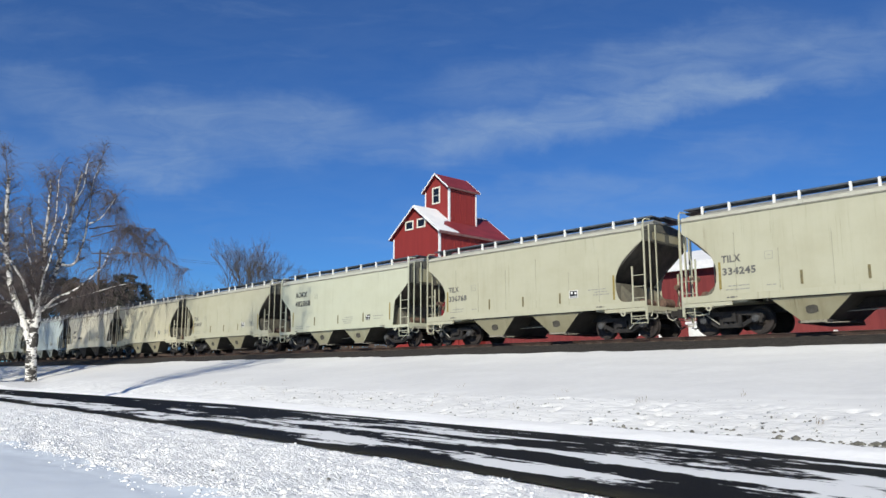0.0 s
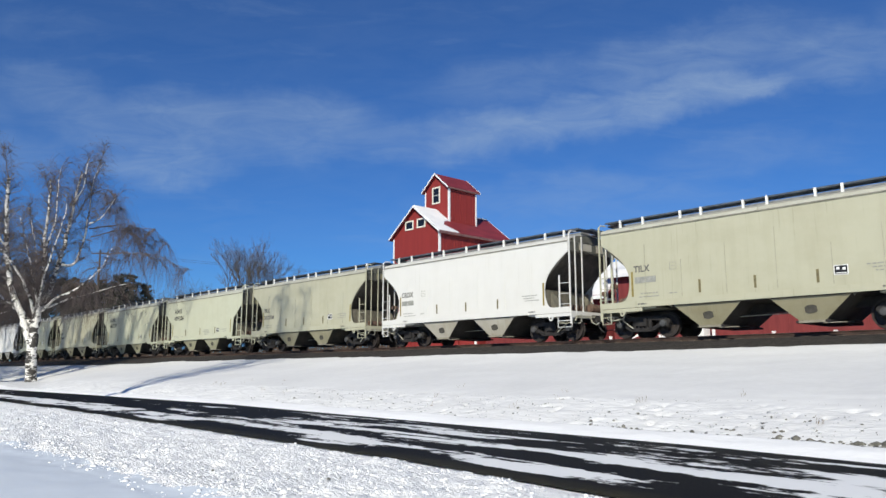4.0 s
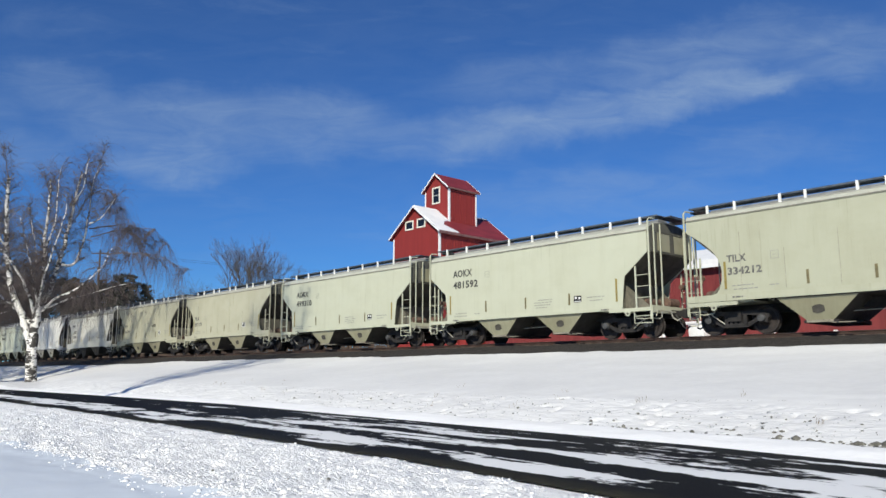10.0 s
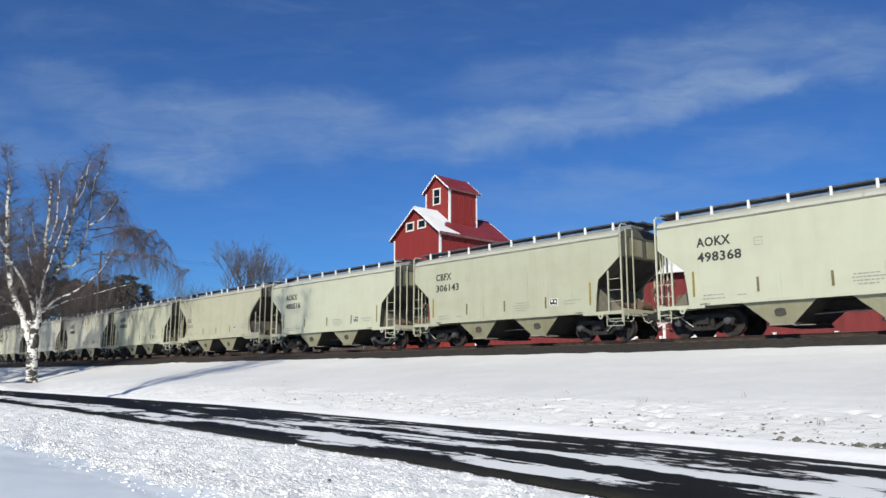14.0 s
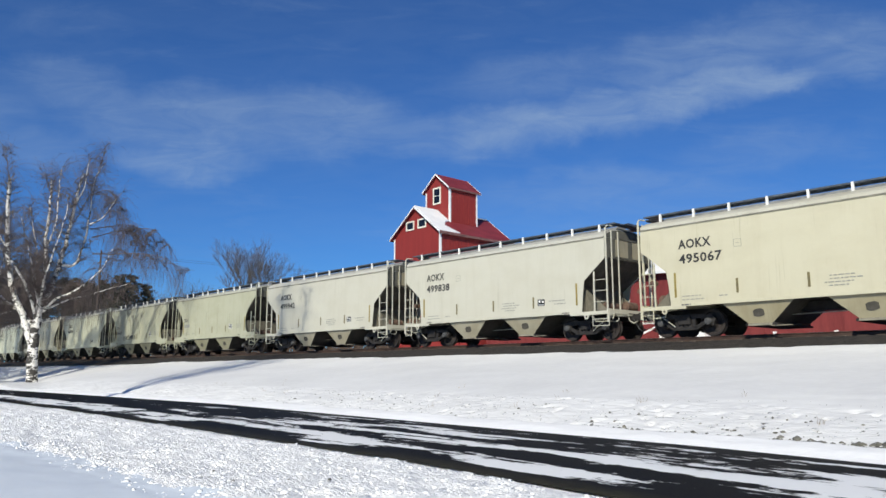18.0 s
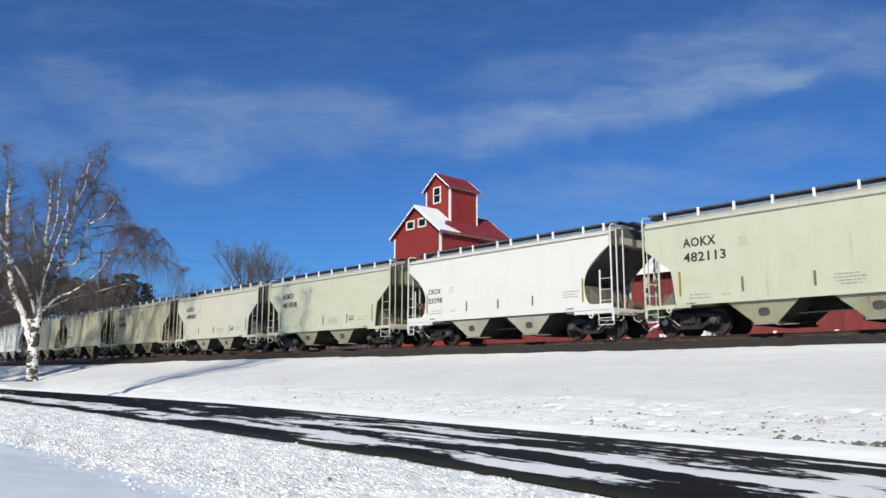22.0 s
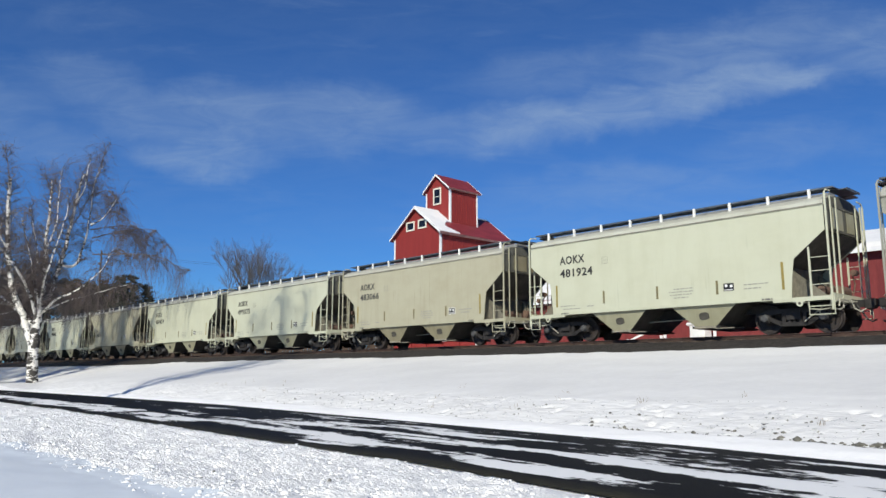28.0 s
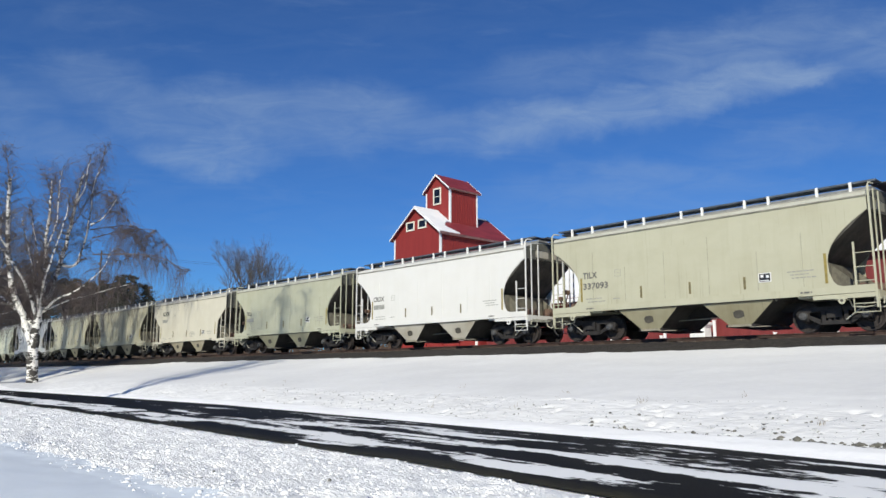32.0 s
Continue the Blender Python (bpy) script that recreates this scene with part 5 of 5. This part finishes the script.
def px(x, y, d=0.0):
    """Offset from the birch's foot, at depth d, of the point seen in the direction x, y."""
    f, t = 1332.4, radians(PITCH)
    a, b = (x - 784) / f, (441 - y) / f
    ahead, rise = math.cos(t) - b * math.sin(t), math.sin(t) + b * math.cos(t)
    foot = Vector(BIRCH) - EYE
    reach = (foot.dot(DEEP) + d * BIRCH_SIZE) / ahead
    return ((a * reach - foot.dot(SIDE)) / BIRCH_SIZE, (rise * reach - foot.z) / BIRCH_SIZE, d)


BIRCH_LIMBS = [
    ([px(54, 682), px(56, 630), px(61, 580), px(68, 552)], 0.34, 0.23),
    ([px(55, 612), px(38, 556, .2), px(21, 515, .4), px(13, 460, .6), px(11, 400, .7), px(14, 345, .8), px(17, 316, .8)], 0.19, 0.085),
    ([px(65, 560), px(73, 520, -.2), px(77, 475, -.4), px(81, 410, -.5), px(88, 355, -.6), px(90, 318, -.7)], 0.15, 0.035),
    ([px(67, 554), px(88, 515, .3), px(104, 465, .5), px(121, 408, .6), px(130, 362, .7), px(140, 325, .8), px(147, 308, .8)], 0.15, 0.03),
    ([px(103, 468, .5), px(125, 470, .9), px(138, 456, 1.1), px(153, 405, 1.3), px(159, 362, 1.4), px(166, 318, 1.5), px(180, 292, 1.6)], 0.085, 0.012),
    ([px(75, 550), px(100, 528, -.8), px(128, 516, -1.1), px(152, 499, -1.4), px(178, 475, -1.6), px(200, 437, -1.8)], 0.07, 0.012),
    ([px(80, 546), px(120, 530, .6), px(160, 520, 1.1), px(200, 508, 1.6), px(228, 502, 1.9)], 0.055, 0.010),
    ([px(62, 560), px(50, 520, -1), px(35, 488, -1.6), px(10, 450, -2.2), px(-40, 400, -2.6), px(-70, 370, -2.8)], 0.10, 0.012),
    ([px(66, 550), px(62, 500, .6), px(64, 450, .9), px(57, 400, 1.1), px(50, 365, 1.2)], 0.07, 0.010),
    ([px(68, 548), px(75, 505, -1.2), px(95, 440, -1.8), px(112, 390, -2.2), px(122, 345, -2.4)], 0.07, 0.010),
    ([px(58, 575), px(20, 540, 1.0), px(-30, 500, 1.6), px(-80, 470, 2.0), px(-120, 440, 2.2)], 0.10, 0.012),
    ([px(158, 405, 1.3), px(195, 400, 1.8), px(222, 398, 2.2), px(244, 406, 2.4), px(256, 428, 2.5)], 0.035, 0.007),
    ([px(190, 450, -1.7), px(235, 448, -2.2), px(272, 452, -2.5), px(300, 462, -2.7), px(312, 482, -2.8)], 0.030, 0.007),
    ([px(160, 420, 1.2), px(210, 408, 1.8), px(250, 404, 2.2), px(274, 408, 2.5), px(285, 430, 2.6)], 0.032, 0.007),
    ([px(90, 350, -.6), px(84, 325, -.9), px(80, 305, -1.1)], 0.03, 0.008),
    ([px(13, 440, .7), px(-10, 400, .2), px(-22, 345, -.2), px(-28, 300, -.4)], 0.06, 0.008),
    ([px(162, 345, 1.4), px(184, 336, .9), px(202, 346, .6), px(215, 374, .4)], 0.03, 0.007),
    ([px(70, 540), px(60, 510, -.5), px(55, 470, -.9), px(44, 420, -1.2), px(36, 385, -1.4)], 0.055, 0.010),
    ([px(80, 440, -.4), px(97, 400, -.8), px(102, 350, -1.0), px(104, 318, -1.1), px(110, 296, -1.2)], 0.05, 0.010),
    ([px(130, 362, .7), px(146, 335, .3), px(153, 300, .1), px(158, 282, 0)], 0.045, 0.010),
    ([px(172, 300, 1.6), px(180, 278, 1.5), px(185, 258, 1.5)], 0.030, 0.008),
    ([px(158, 396, 1.0), px(176, 388, .7), px(192, 370, .5), px(205, 350, .3)], 0.045, 0.008),
    ([px(122, 405, .6), px(140, 375, .8), px(158, 345, 1.0), px(178, 330, 1.1)], 0.035, 0.008),
    ([px(190, 372, .5), px(211, 378, .1), px(227, 392, -.2), px(237, 416, -.4)], 0.025, 0.007),
    ([px(16, 322, .8), px(12, 290, .9), px(7, 262, .9)], 0.035, 0.008),
]
# a tall slim crown on a long stem
def stem(x, y, d=0.0):
    """Metres from the foot of the slim birch, from picture-scale x, y at 31 to the metre."""
    return ((x - 55) / 31.0, (674 - y) / 31.0, d)


TALL_LIMBS = [
    ([stem(55, 680), stem(54, 560), stem(58, 470), stem(56, 400)], 0.19, 0.12),
    ([stem(55, 470), stem(40, 420, .3), stem(22, 350, .6), stem(14, 280, .8), stem(8, 200, 1.0)], 0.075, 0.010),
    ([stem(57, 440), stem(64, 380, -.3), stem(66, 310, -.5), stem(60, 240, -.6), stem(62, 170, -.7)], 0.075, 0.010),
    ([stem(58, 470), stem(76, 410, -.4), stem(92, 340, -.8), stem(100, 270, -1.0), stem(106, 190, -1.1)], 0.075, 0.010),
    ([stem(56, 400), stem(48, 350, .9), stem(40, 290, 1.4), stem(38, 220, 1.7)], 0.06, 0.010),
    ([stem(57, 410), stem(72, 350, .9), stem(84, 290, 1.5), stem(86, 210, 1.8)], 0.06, 0.010),
    ([stem(56, 420), stem(44, 360, -1.0), stem(34, 300, -1.5), stem(30, 230, -1.8)], 0.055, 0.010),
]
weeping_birch(BIRCH, BIRCH_LIMBS, "bare white-barked weeping birch on the snowy bank", 3, 11, BIRCH_SIZE)
# trees beyond the edge of the view shade the bank and the far cars
weeping_birch((-25.85, -0.5, 0.05), TALL_LIMBS, "tall bare birch with a long stem beside the lane", 14, 5, 1.41)
weeping_birch((-75.0, 14.0, 0.25), BIRCH_LIMBS[:20], "bare white-barked weeping birch beside the lane", 8, 9, 1.1)
weeping_birch((-69.5, 12.0, 0.25), BIRCH_LIMBS[:16], "bare white-barked weeping birch beside the lane", 10, 9, 0.95)
weeping_birch((-84.0, 12.5, 0.25), BIRCH_LIMBS[:16], "bare white-barked weeping birch beside the lane", 12, 8, 1.1)
weeping_birch((-92.0, 14.5, 0.25), BIRCH_LIMBS[:14], "bare white-barked weeping birch beside the lane", 9, 8, 1.15)


def bare_tree(at, height, spread, seed, label, mat=None, levels=4):
    """Upright bare crown of forking branches."""
    rnd = random.Random(seed)
    th = empty("bare_tree", pose(*at), label, "tree", "bare trees beyond the track")
    trunk, crown = bmesh.new(), bmesh.new()

    def grow(p, way, length, r, level):
        pts = [p]
        for s in range(3):
            way = (way + Vector((rnd.uniform(-.18, .18), rnd.uniform(-.18, .18), 0.06))).normalized()
            pts.append(pts[-1] + way * length / 3)
        bm_tube(trunk if level == 0 else crown, pts, [r, r * 0.85, r * 0.72, r * 0.6], 7 if level == 0 else 4 if level < 3 else 3, caps=level == 0)
        if level >= levels:
            return
        for _ in range(rnd.choice((3, 4)) if level else 6):
            a = rnd.uniform(0, math.tau)
            tilt = rnd.uniform(0.25, 0.75) * spread
            d = (way + Vector((math.cos(a) * tilt, math.sin(a) * tilt, rnd.uniform(0, 0.3)))).normalized()
            q = pts[rnd.choice((2, 3, 3))]
            grow(q, d, length * rnd.uniform(0.6, 0.8), r * 0.55, level + 1)
    grow(Vector((0, 0, -0.1)), Vector((0, 0, 1)), height * 0.33, height * 0.015, 0)
    part("trunk", trunk, mat or GREY_BARK, th)
    tagged(part("crown", crown, mat or GREY_BARK, th, "fine bare branches"), kind="stuff")
    return th


def pine_tree(at, height, radius, seed, label, group="pines beyond the track"):
    rnd = random.Random(seed)
    th = empty("pine_tree", pose(*at), label, "tree", group)
    bm = bmesh.new()
    bm_tube(bm, [(0, 0, -0.2), (0, 0, height * 0.5), (0, 0, height * 0.95)], [0.25, 0.16, 0.04], 7)
    part("trunk", bm, GREY_BARK, th)
    limbs, needles = bmesh.new(), bmesh.new()
    for k in range(int(height * 9)):
        f = rnd.uniform(0.12, 1.0)
        z = height * f
        a = rnd.uniform(0, math.tau)
        ln = radius * (1.05 - f) ** 0.45 * rnd.uniform(0.6, 1.15) + 0.25
        out = Vector((math.cos(a), math.sin(a), rnd.uniform(-0.15, 0.3)))
        tip = Vector((0, 0, z)) + out * ln
        bm_tube(limbs, [(0, 0, z), tip], [0.04, 0.012], 3, caps=False)
        for _ in range(34):
            g = rnd.uniform(0.25, 1.05)
            p = Vector((0, 0, z)).lerp(tip, g) + Vector((rnd.gauss(0, .22), rnd.gauss(0, .22), rnd.gauss(0, .14)))
            s = rnd.uniform(0.2, 0.45)
            vs = [needles.verts.new(p + Vector((rnd.uniform(-s, s), rnd.uniform(-s, s), rnd.uniform(-s, s) * 0.7))) for _ in range(3)]
            needles.faces.new(vs)
    tagged(part("bough", limbs, GREY_BARK, th, "thin bare boughs"), kind="stuff")
    tagged(part("needles", needles, NEEDLES, th, "dark green needles"), kind="stuff")
    return th


def beyond(x, y_top, lat):
    """Foot and height of an upright thing behind the track, seen at x with its top at y_top."""
    f, t, h = 1332.4, radians(PITCH), radians(HEADING)
    a, b = (x - 784) / f, (441 - y_top) / f
    fx, fz = math.cos(t) - b * math.sin(t), math.sin(t) + b * math.cos(t)
    wx, wy = a * math.sin(h) - fx * math.cos(h), a * math.cos(h) + fx * math.sin(h)
    k = lat / wy
    return (wx * k, lat, 1.80), fz * k + 1.0 - 1.80


for x, top, lat, spread, seed in ((440, 432, 62, 1.15, 1), (340, 508, 75, 1.1, 4), (318, 510, 80, 1.1, 5), (362, 504, 85, 1.0, 6), (500, 484, 70, 1.0, 7)):
    at, h = beyond(x, top, lat)
    bare_tree(at, h * (1.05 if seed > 1 else 1.12), spread, seed, "bare grey deciduous tree behind the railway", THICKET_BARK, 6 if seed < 2 else 5)
for x, top, lat, r, seed in ((210, 488, 48, 3.2, 1), (232, 487, 52, 2.8, 2), (258, 504, 55, 1.7, 3), (180, 500, 50, 2.8, 4), (150, 505, 50, 3.0, 5), (120, 500, 46, 3.0, 6), (40, 495, 42, 3.2, 7), (8, 480, 40, 3.4, 8), (-30, 470, 40, 3.6, 9), (75, 510, 44, 3.0, 10)):
    at, h = beyond(x, top, lat)
    pine_tree(at, h, r, seed, "dark dense pine behind the railway")


# a pine on the near side of the lane shades the foot of the bank
pine_tree((-59.0, 4.0, 0.05), 15.5, 2.9, 33, "dark dense pine on the near side of the lane", "")

wood = random.Random(5)
for k in range(11):
    at, h = beyond(-20 + k * 22.0, wood.uniform(488, 510) - (12 if k < 4 else 0), wood.uniform(44, 62))
    pine_tree(at, h, wood.uniform(2.6, 3.7), 40 + k, "dark dense pine behind the railway")
for x, top, lat, seed in ((-25, 468, 38, 21), (15, 485, 38, 22), (50, 492, 42, 23), (125, 490, 46, 24), (165, 492, 48, 25), (225, 497, 58, 26), (-60, 460, 38, 27), (90, 498, 44, 28)):
    at, h = beyond(x, top, lat)
    bare_tree(at, h * 1.12, 1.3, seed, "bare brown tree in the thicket behind the railway", BROWN_LEAF, 5)


def thicket():
    rnd = random.Random(77)
    bm = bmesh.new()
    for _ in range(5200):
        x = -44 - 110 * rnd.random() ** 1.2
        y = 36 + rnd.random() * 9
        h = rnd.uniform(0.8, 2.6) * (1 + 0.004 * (-44 - x))
        p = Vector((x, y, 1.8))
        lean = Vector((rnd.gauss(0, .35), rnd.gauss(0, .35), 1)).normalized()
        q = p + lean * h * 0.6
        bm_tube(bm, [p, q, q + Vector((rnd.gauss(0, .3), rnd.gauss(0, .3), h * 0.4))], [0.05, 0.035, 0.015], 3, caps=False)
    tagged(part("thicket", bm, BROWN_LEAF), "dense brown brush along the far side of the track", "bushes", kind="stuff")


thicket()


def utility_pole(at, h):
    th = empty("utility_pole", pose(*at), "weathered wooden utility pole with a crossarm", "utility pole")
    bm = bmesh.new()
    bm_tube(bm, [(0, 0, -0.2), (0, 0, h * 0.5), (0, 0, h)], [0.17, 0.15, 0.12], 10)
    part("shaft", bm, TIE, th)
    bm = bmesh.new()
    d = SIDE * 1.25
    for y in (h - 0.55,):
        s = Vector((-SIDE.y, SIDE.x, 0)) * 0.06
        a, b = -d, d
        vs = [bm.verts.new(q + Vector((0, 0, y + dz)) + w) for q in (a, b) for dz in (-0.07, 0.07) for w in (-s, s)]
        for f in ((0, 1, 3, 2), (4, 6, 7, 5), (0, 4, 5, 1), (2, 3, 7, 6), (0, 2, 6, 4), (1, 5, 7, 3)):
            bm.faces.new([vs[i] for i in f])
    part("crossarm", bm, TIE, th)
    for k in (-1.1, -0.45, 0.45, 1.1):
        bm = bmesh.new()
        bm_tube(bm, [SIDE * k + Vector((0, 0, h - 0.48)), SIDE * k + Vector((0, 0, h - 0.30))], 0.05, 6)
        part("insulator", bm, GREY_BARK, th)


at, h = beyond(178, 442, 36)
utility_pole(at, h)


def wire(a, b, sag):
    bm = bmesh.new()
    pts = [a.lerp(b, k / 16) - Vector((0, 0, sag * 4 * (k / 16) * (1 - k / 16))) for k in range(17)]
    bm_tube(bm, pts, 0.012, 4, caps=False)
    tagged(part("overhead_wire", bm, RUBBER), "thin black overhead wire", "wire", "overhead wires")


for dz, k in ((-0.30, -1.1), (-0.30, 1.1)):
    p = Vector(at) + SIDE * k + Vector((0, 0, h + dz))
    wire(p, Vector((-40.0 + k, 66.0, 9.5)), 0.8)

# ---- clouds ----
CLOUD_FAR = 3000.0
CLOUD_PX = CLOUD_FAR / 1332.4


def smooth_max(m, a, b):
    """The larger of two densities with a soft join."""
    n = m.node_tree.nodes.new("ShaderNodeMath")
    n.operation = "SMOOTH_MAX"
    link(m, a, n.inputs[0])
    link(m, b, n.inputs[1])
    n.inputs[2].default_value = 0.12
    return n.outputs[0]


def cloud_material():
    """Thin white cloud: soft banks broken up by streaky noise, clear sky between."""
    m = bpy.data.materials.new("thin_cloud")
    m.use_nodes = True
    t = m.node_tree
    t.nodes.remove(t.nodes["Principled BSDF"])
    out = t.nodes["Material Output"]
    s = 1 / (100 * CLOUD_PX)
    v = coords(m, (s, s, s))
    warp = node(m, "ShaderNodeTexNoise", Scale=0.55, Detail=5.0, Roughness=0.6)
    link(m, v, warp.inputs["Vector"])
    sub = t.nodes.new("ShaderNodeVectorMath")
    sub.operation = "SUBTRACT"
    link(m, warp.outputs["Color"], sub.inputs[0])
    sub.inputs[1].default_value = (0.5, 0.5, 0.5)
    sc = t.nodes.new("ShaderNodeVectorMath")
    sc.operation = "SCALE"
    sc.inputs["Scale"].default_value = 1.1
    link(m, sub.outputs[0], sc.inputs[0])
    add = t.nodes.new("ShaderNodeVectorMath")
    add.operation = "ADD"
    link(m, v, add.inputs[0])
    link(m, sc.outputs[0], add.inputs[1])
    total = None
    # centre, half axes (hundreds), lean, weight
    for cx, cy, ax, ay, lean, w in BANKS:
        p = t.nodes.new("ShaderNodeMapping")
        p.vector_type = "TEXTURE"
        p.inputs["Location"].default_value = (cx, cy, 0)
        p.inputs["Rotation"].default_value = (0, 0, radians(lean))
        p.inputs["Scale"].default_value = (ax, ay, 1)
        link(m, add.outputs[0], p.inputs["Vector"])
        ln = t.nodes.new("ShaderNodeVectorMath")
        ln.operation = "LENGTH"
        link(m, p.outputs[0], ln.inputs[0])
        fall = node(m, "ShaderNodeMapRange")
        fall.interpolation_type = "SMOOTHSTEP"
        fall.inputs["From Min"].default_value = 1.15
        fall.inputs["From Max"].default_value = 0.25
        fall.inputs["To Max"].default_value = w
        link(m, ln.outputs["Value"], fall.inputs["Value"])
        total = fall.outputs[0] if total is None else smooth_max(m, total, fall.outputs[0])
    wisps = noise_node(m, coords(m, (s * 0.45, s * 1.7, s)), 1.5, 8, 0.64, 0.8)
    veil = ramp(m, noise_node(m, coords(m, (s * 0.30, s * 1.5, s), shift=(4, 2, 0)), 1.3, 6, 0.6, 0.4), [(0.55, 0.0), (0.82, 0.12)])
    dens = math_node(m, "MULTIPLY", total, ramp(m, wisps, [(0.30, 0.45), (0.66, 1.0)]))
    dens = math_node(m, "ADD", dens, veil, True)
    glow = node(m, "ShaderNodeEmission", Color=(0.365, 0.495, 0.68, 1), Strength=0.92)
    clear = node(m, "ShaderNodeBsdfTransparent")
    mx = t.nodes.new("ShaderNodeMixShader")
    link(m, dens, mx.inputs[0])
    link(m, clear.outputs[0], mx.inputs[1])
    link(m, glow.outputs[0], mx.inputs[2])
    link(m, mx.outputs[0], out.inputs["Surface"])
    return m


BANKS = [
    (-7.2, 3.95, 1.6, 0.5, 0, 0.15), (-7.0, 2.75, 1.9, 0.7, -8, 0.29), (-5.0, 2.15, 3.4, 0.8, -6, 0.38), (-5.1, 1.5, 1.7, 0.45, -4, 0.46), (-2.6, 2.1, 2.2, 0.8, -5, 0.38), (-0.9, 1.85, 1.6, 0.55, 0, 0.30),
    (0.4, 2.0, 1.5, 0.65, 8, 0.55), (2.1, 2.25, 2.2, 0.6, 10, 0.57), (3.9, 2.65, 2.6, 0.52, 11, 0.60), (5.2, 2.83, 1.3, 0.28, 9, 0.62), (6.8, 3.4, 2.1, 0.8, 14, 0.40), (4.0, 3.3, 3.6, 0.8, 10, 0.38), (1.5, 3.0, 2.8, 0.6, 6, 0.26), (8.2, 4.0, 1.5, 0.8, 15, 0.28),
    (2.2, 0.95, 3.6, 0.55, 4, 0.28), (5.2, 1.6, 3.0, 0.5, 5, 0.22), (-7.8, 1.7, 1.6, 0.6, 0, 0.28), (-9.5, 2.4, 2.5, 0.9, -5, 0.30), (3.5, 0.5, 6.0, 0.9, 2, 0.20),
]


def build_clouds():
    bm = bmesh.new()
    k = CLOUD_PX
    vs = [bm.verts.new((x * k, y * k, 0)) for x, y in ((-1300, -175), (1100, -175), (1100, 650), (-1300, 650))]
    bm.faces.new(vs)
    ob = part("backdrop_clouds", bm, cloud_material())
    return tagged(ob, "thin white streaks of cloud across deep blue sky", "clouds", kind="structure")


clouds = build_clouds()


# ---- what moves ----
# each car is shifted to fit where the camera sees it: (place in the train, metres)
VIEW_SHIFT = [(0, 0), (2, -0.02), (4, 0.08), (6, 0.24), (7, -0.02), (8, -0.18), (10, -0.18), (14, -0.10), (16, -0.04), (17, 0.06), (21, 0.05), (23, 0.16), (24, 0.18), (26, 0.09), (29, 0), (36, 0), (38, 0.07), (40, 0.13), (43, 0.15), (46, 0.10), (49, 0.15), (51, 0.09), (53, 0), (55, -0.05), (57, -0.07), (65, -0.07)]


def travelled(t):
    return 21.8826 * t + 0.027126 * t * t - 0.00014179 * t ** 3


def motions():
    times = [0, 4, 8, 12, 16, 20, 24, 28, 32]
    for i, car in enumerate(CARS):
        start = HALF - 13.077 - 13.01674 * (i - 1) + lerp(i, VIEW_SHIFT)
        walk(car, [(t, pose(start + travelled(t), TRACK_Y, RAIL)) for t in times])
    # all wheels turn alike: one set of keys for front and rear axles
    first = {}
    for w, x in WHEELS:
        if x not in first:
            walk(w, [(k / FPS, pose(x, 0, WHEEL_R, 0, 84.0 * k, 0)) for k in range(int(SECONDS * FPS) + 1)])
            first[x] = w
        else:
            w.rotation_mode = "QUATERNION"
            keys = w.animation_data_create()
            keys.action = first[x].animation_data.action
            keys.action_slot = first[x].animation_data.action_slot
    m = view()
    right, up = m.col[0].to_3d(), m.col[1].to_3d()
    base_at = EYE - m.col[2].to_3d() * CLOUD_FAR
    rows = []
    for t in (0, 8, 16, 24, 32):
        p = base_at + right * (95 * CLOUD_PX * t / 32) + up * (22 * CLOUD_PX * t / 32)
        rows.append((t, Matrix.Translation(p) @ m.to_3x3().to_4x4()))
    walk(clouds, rows)


motions()
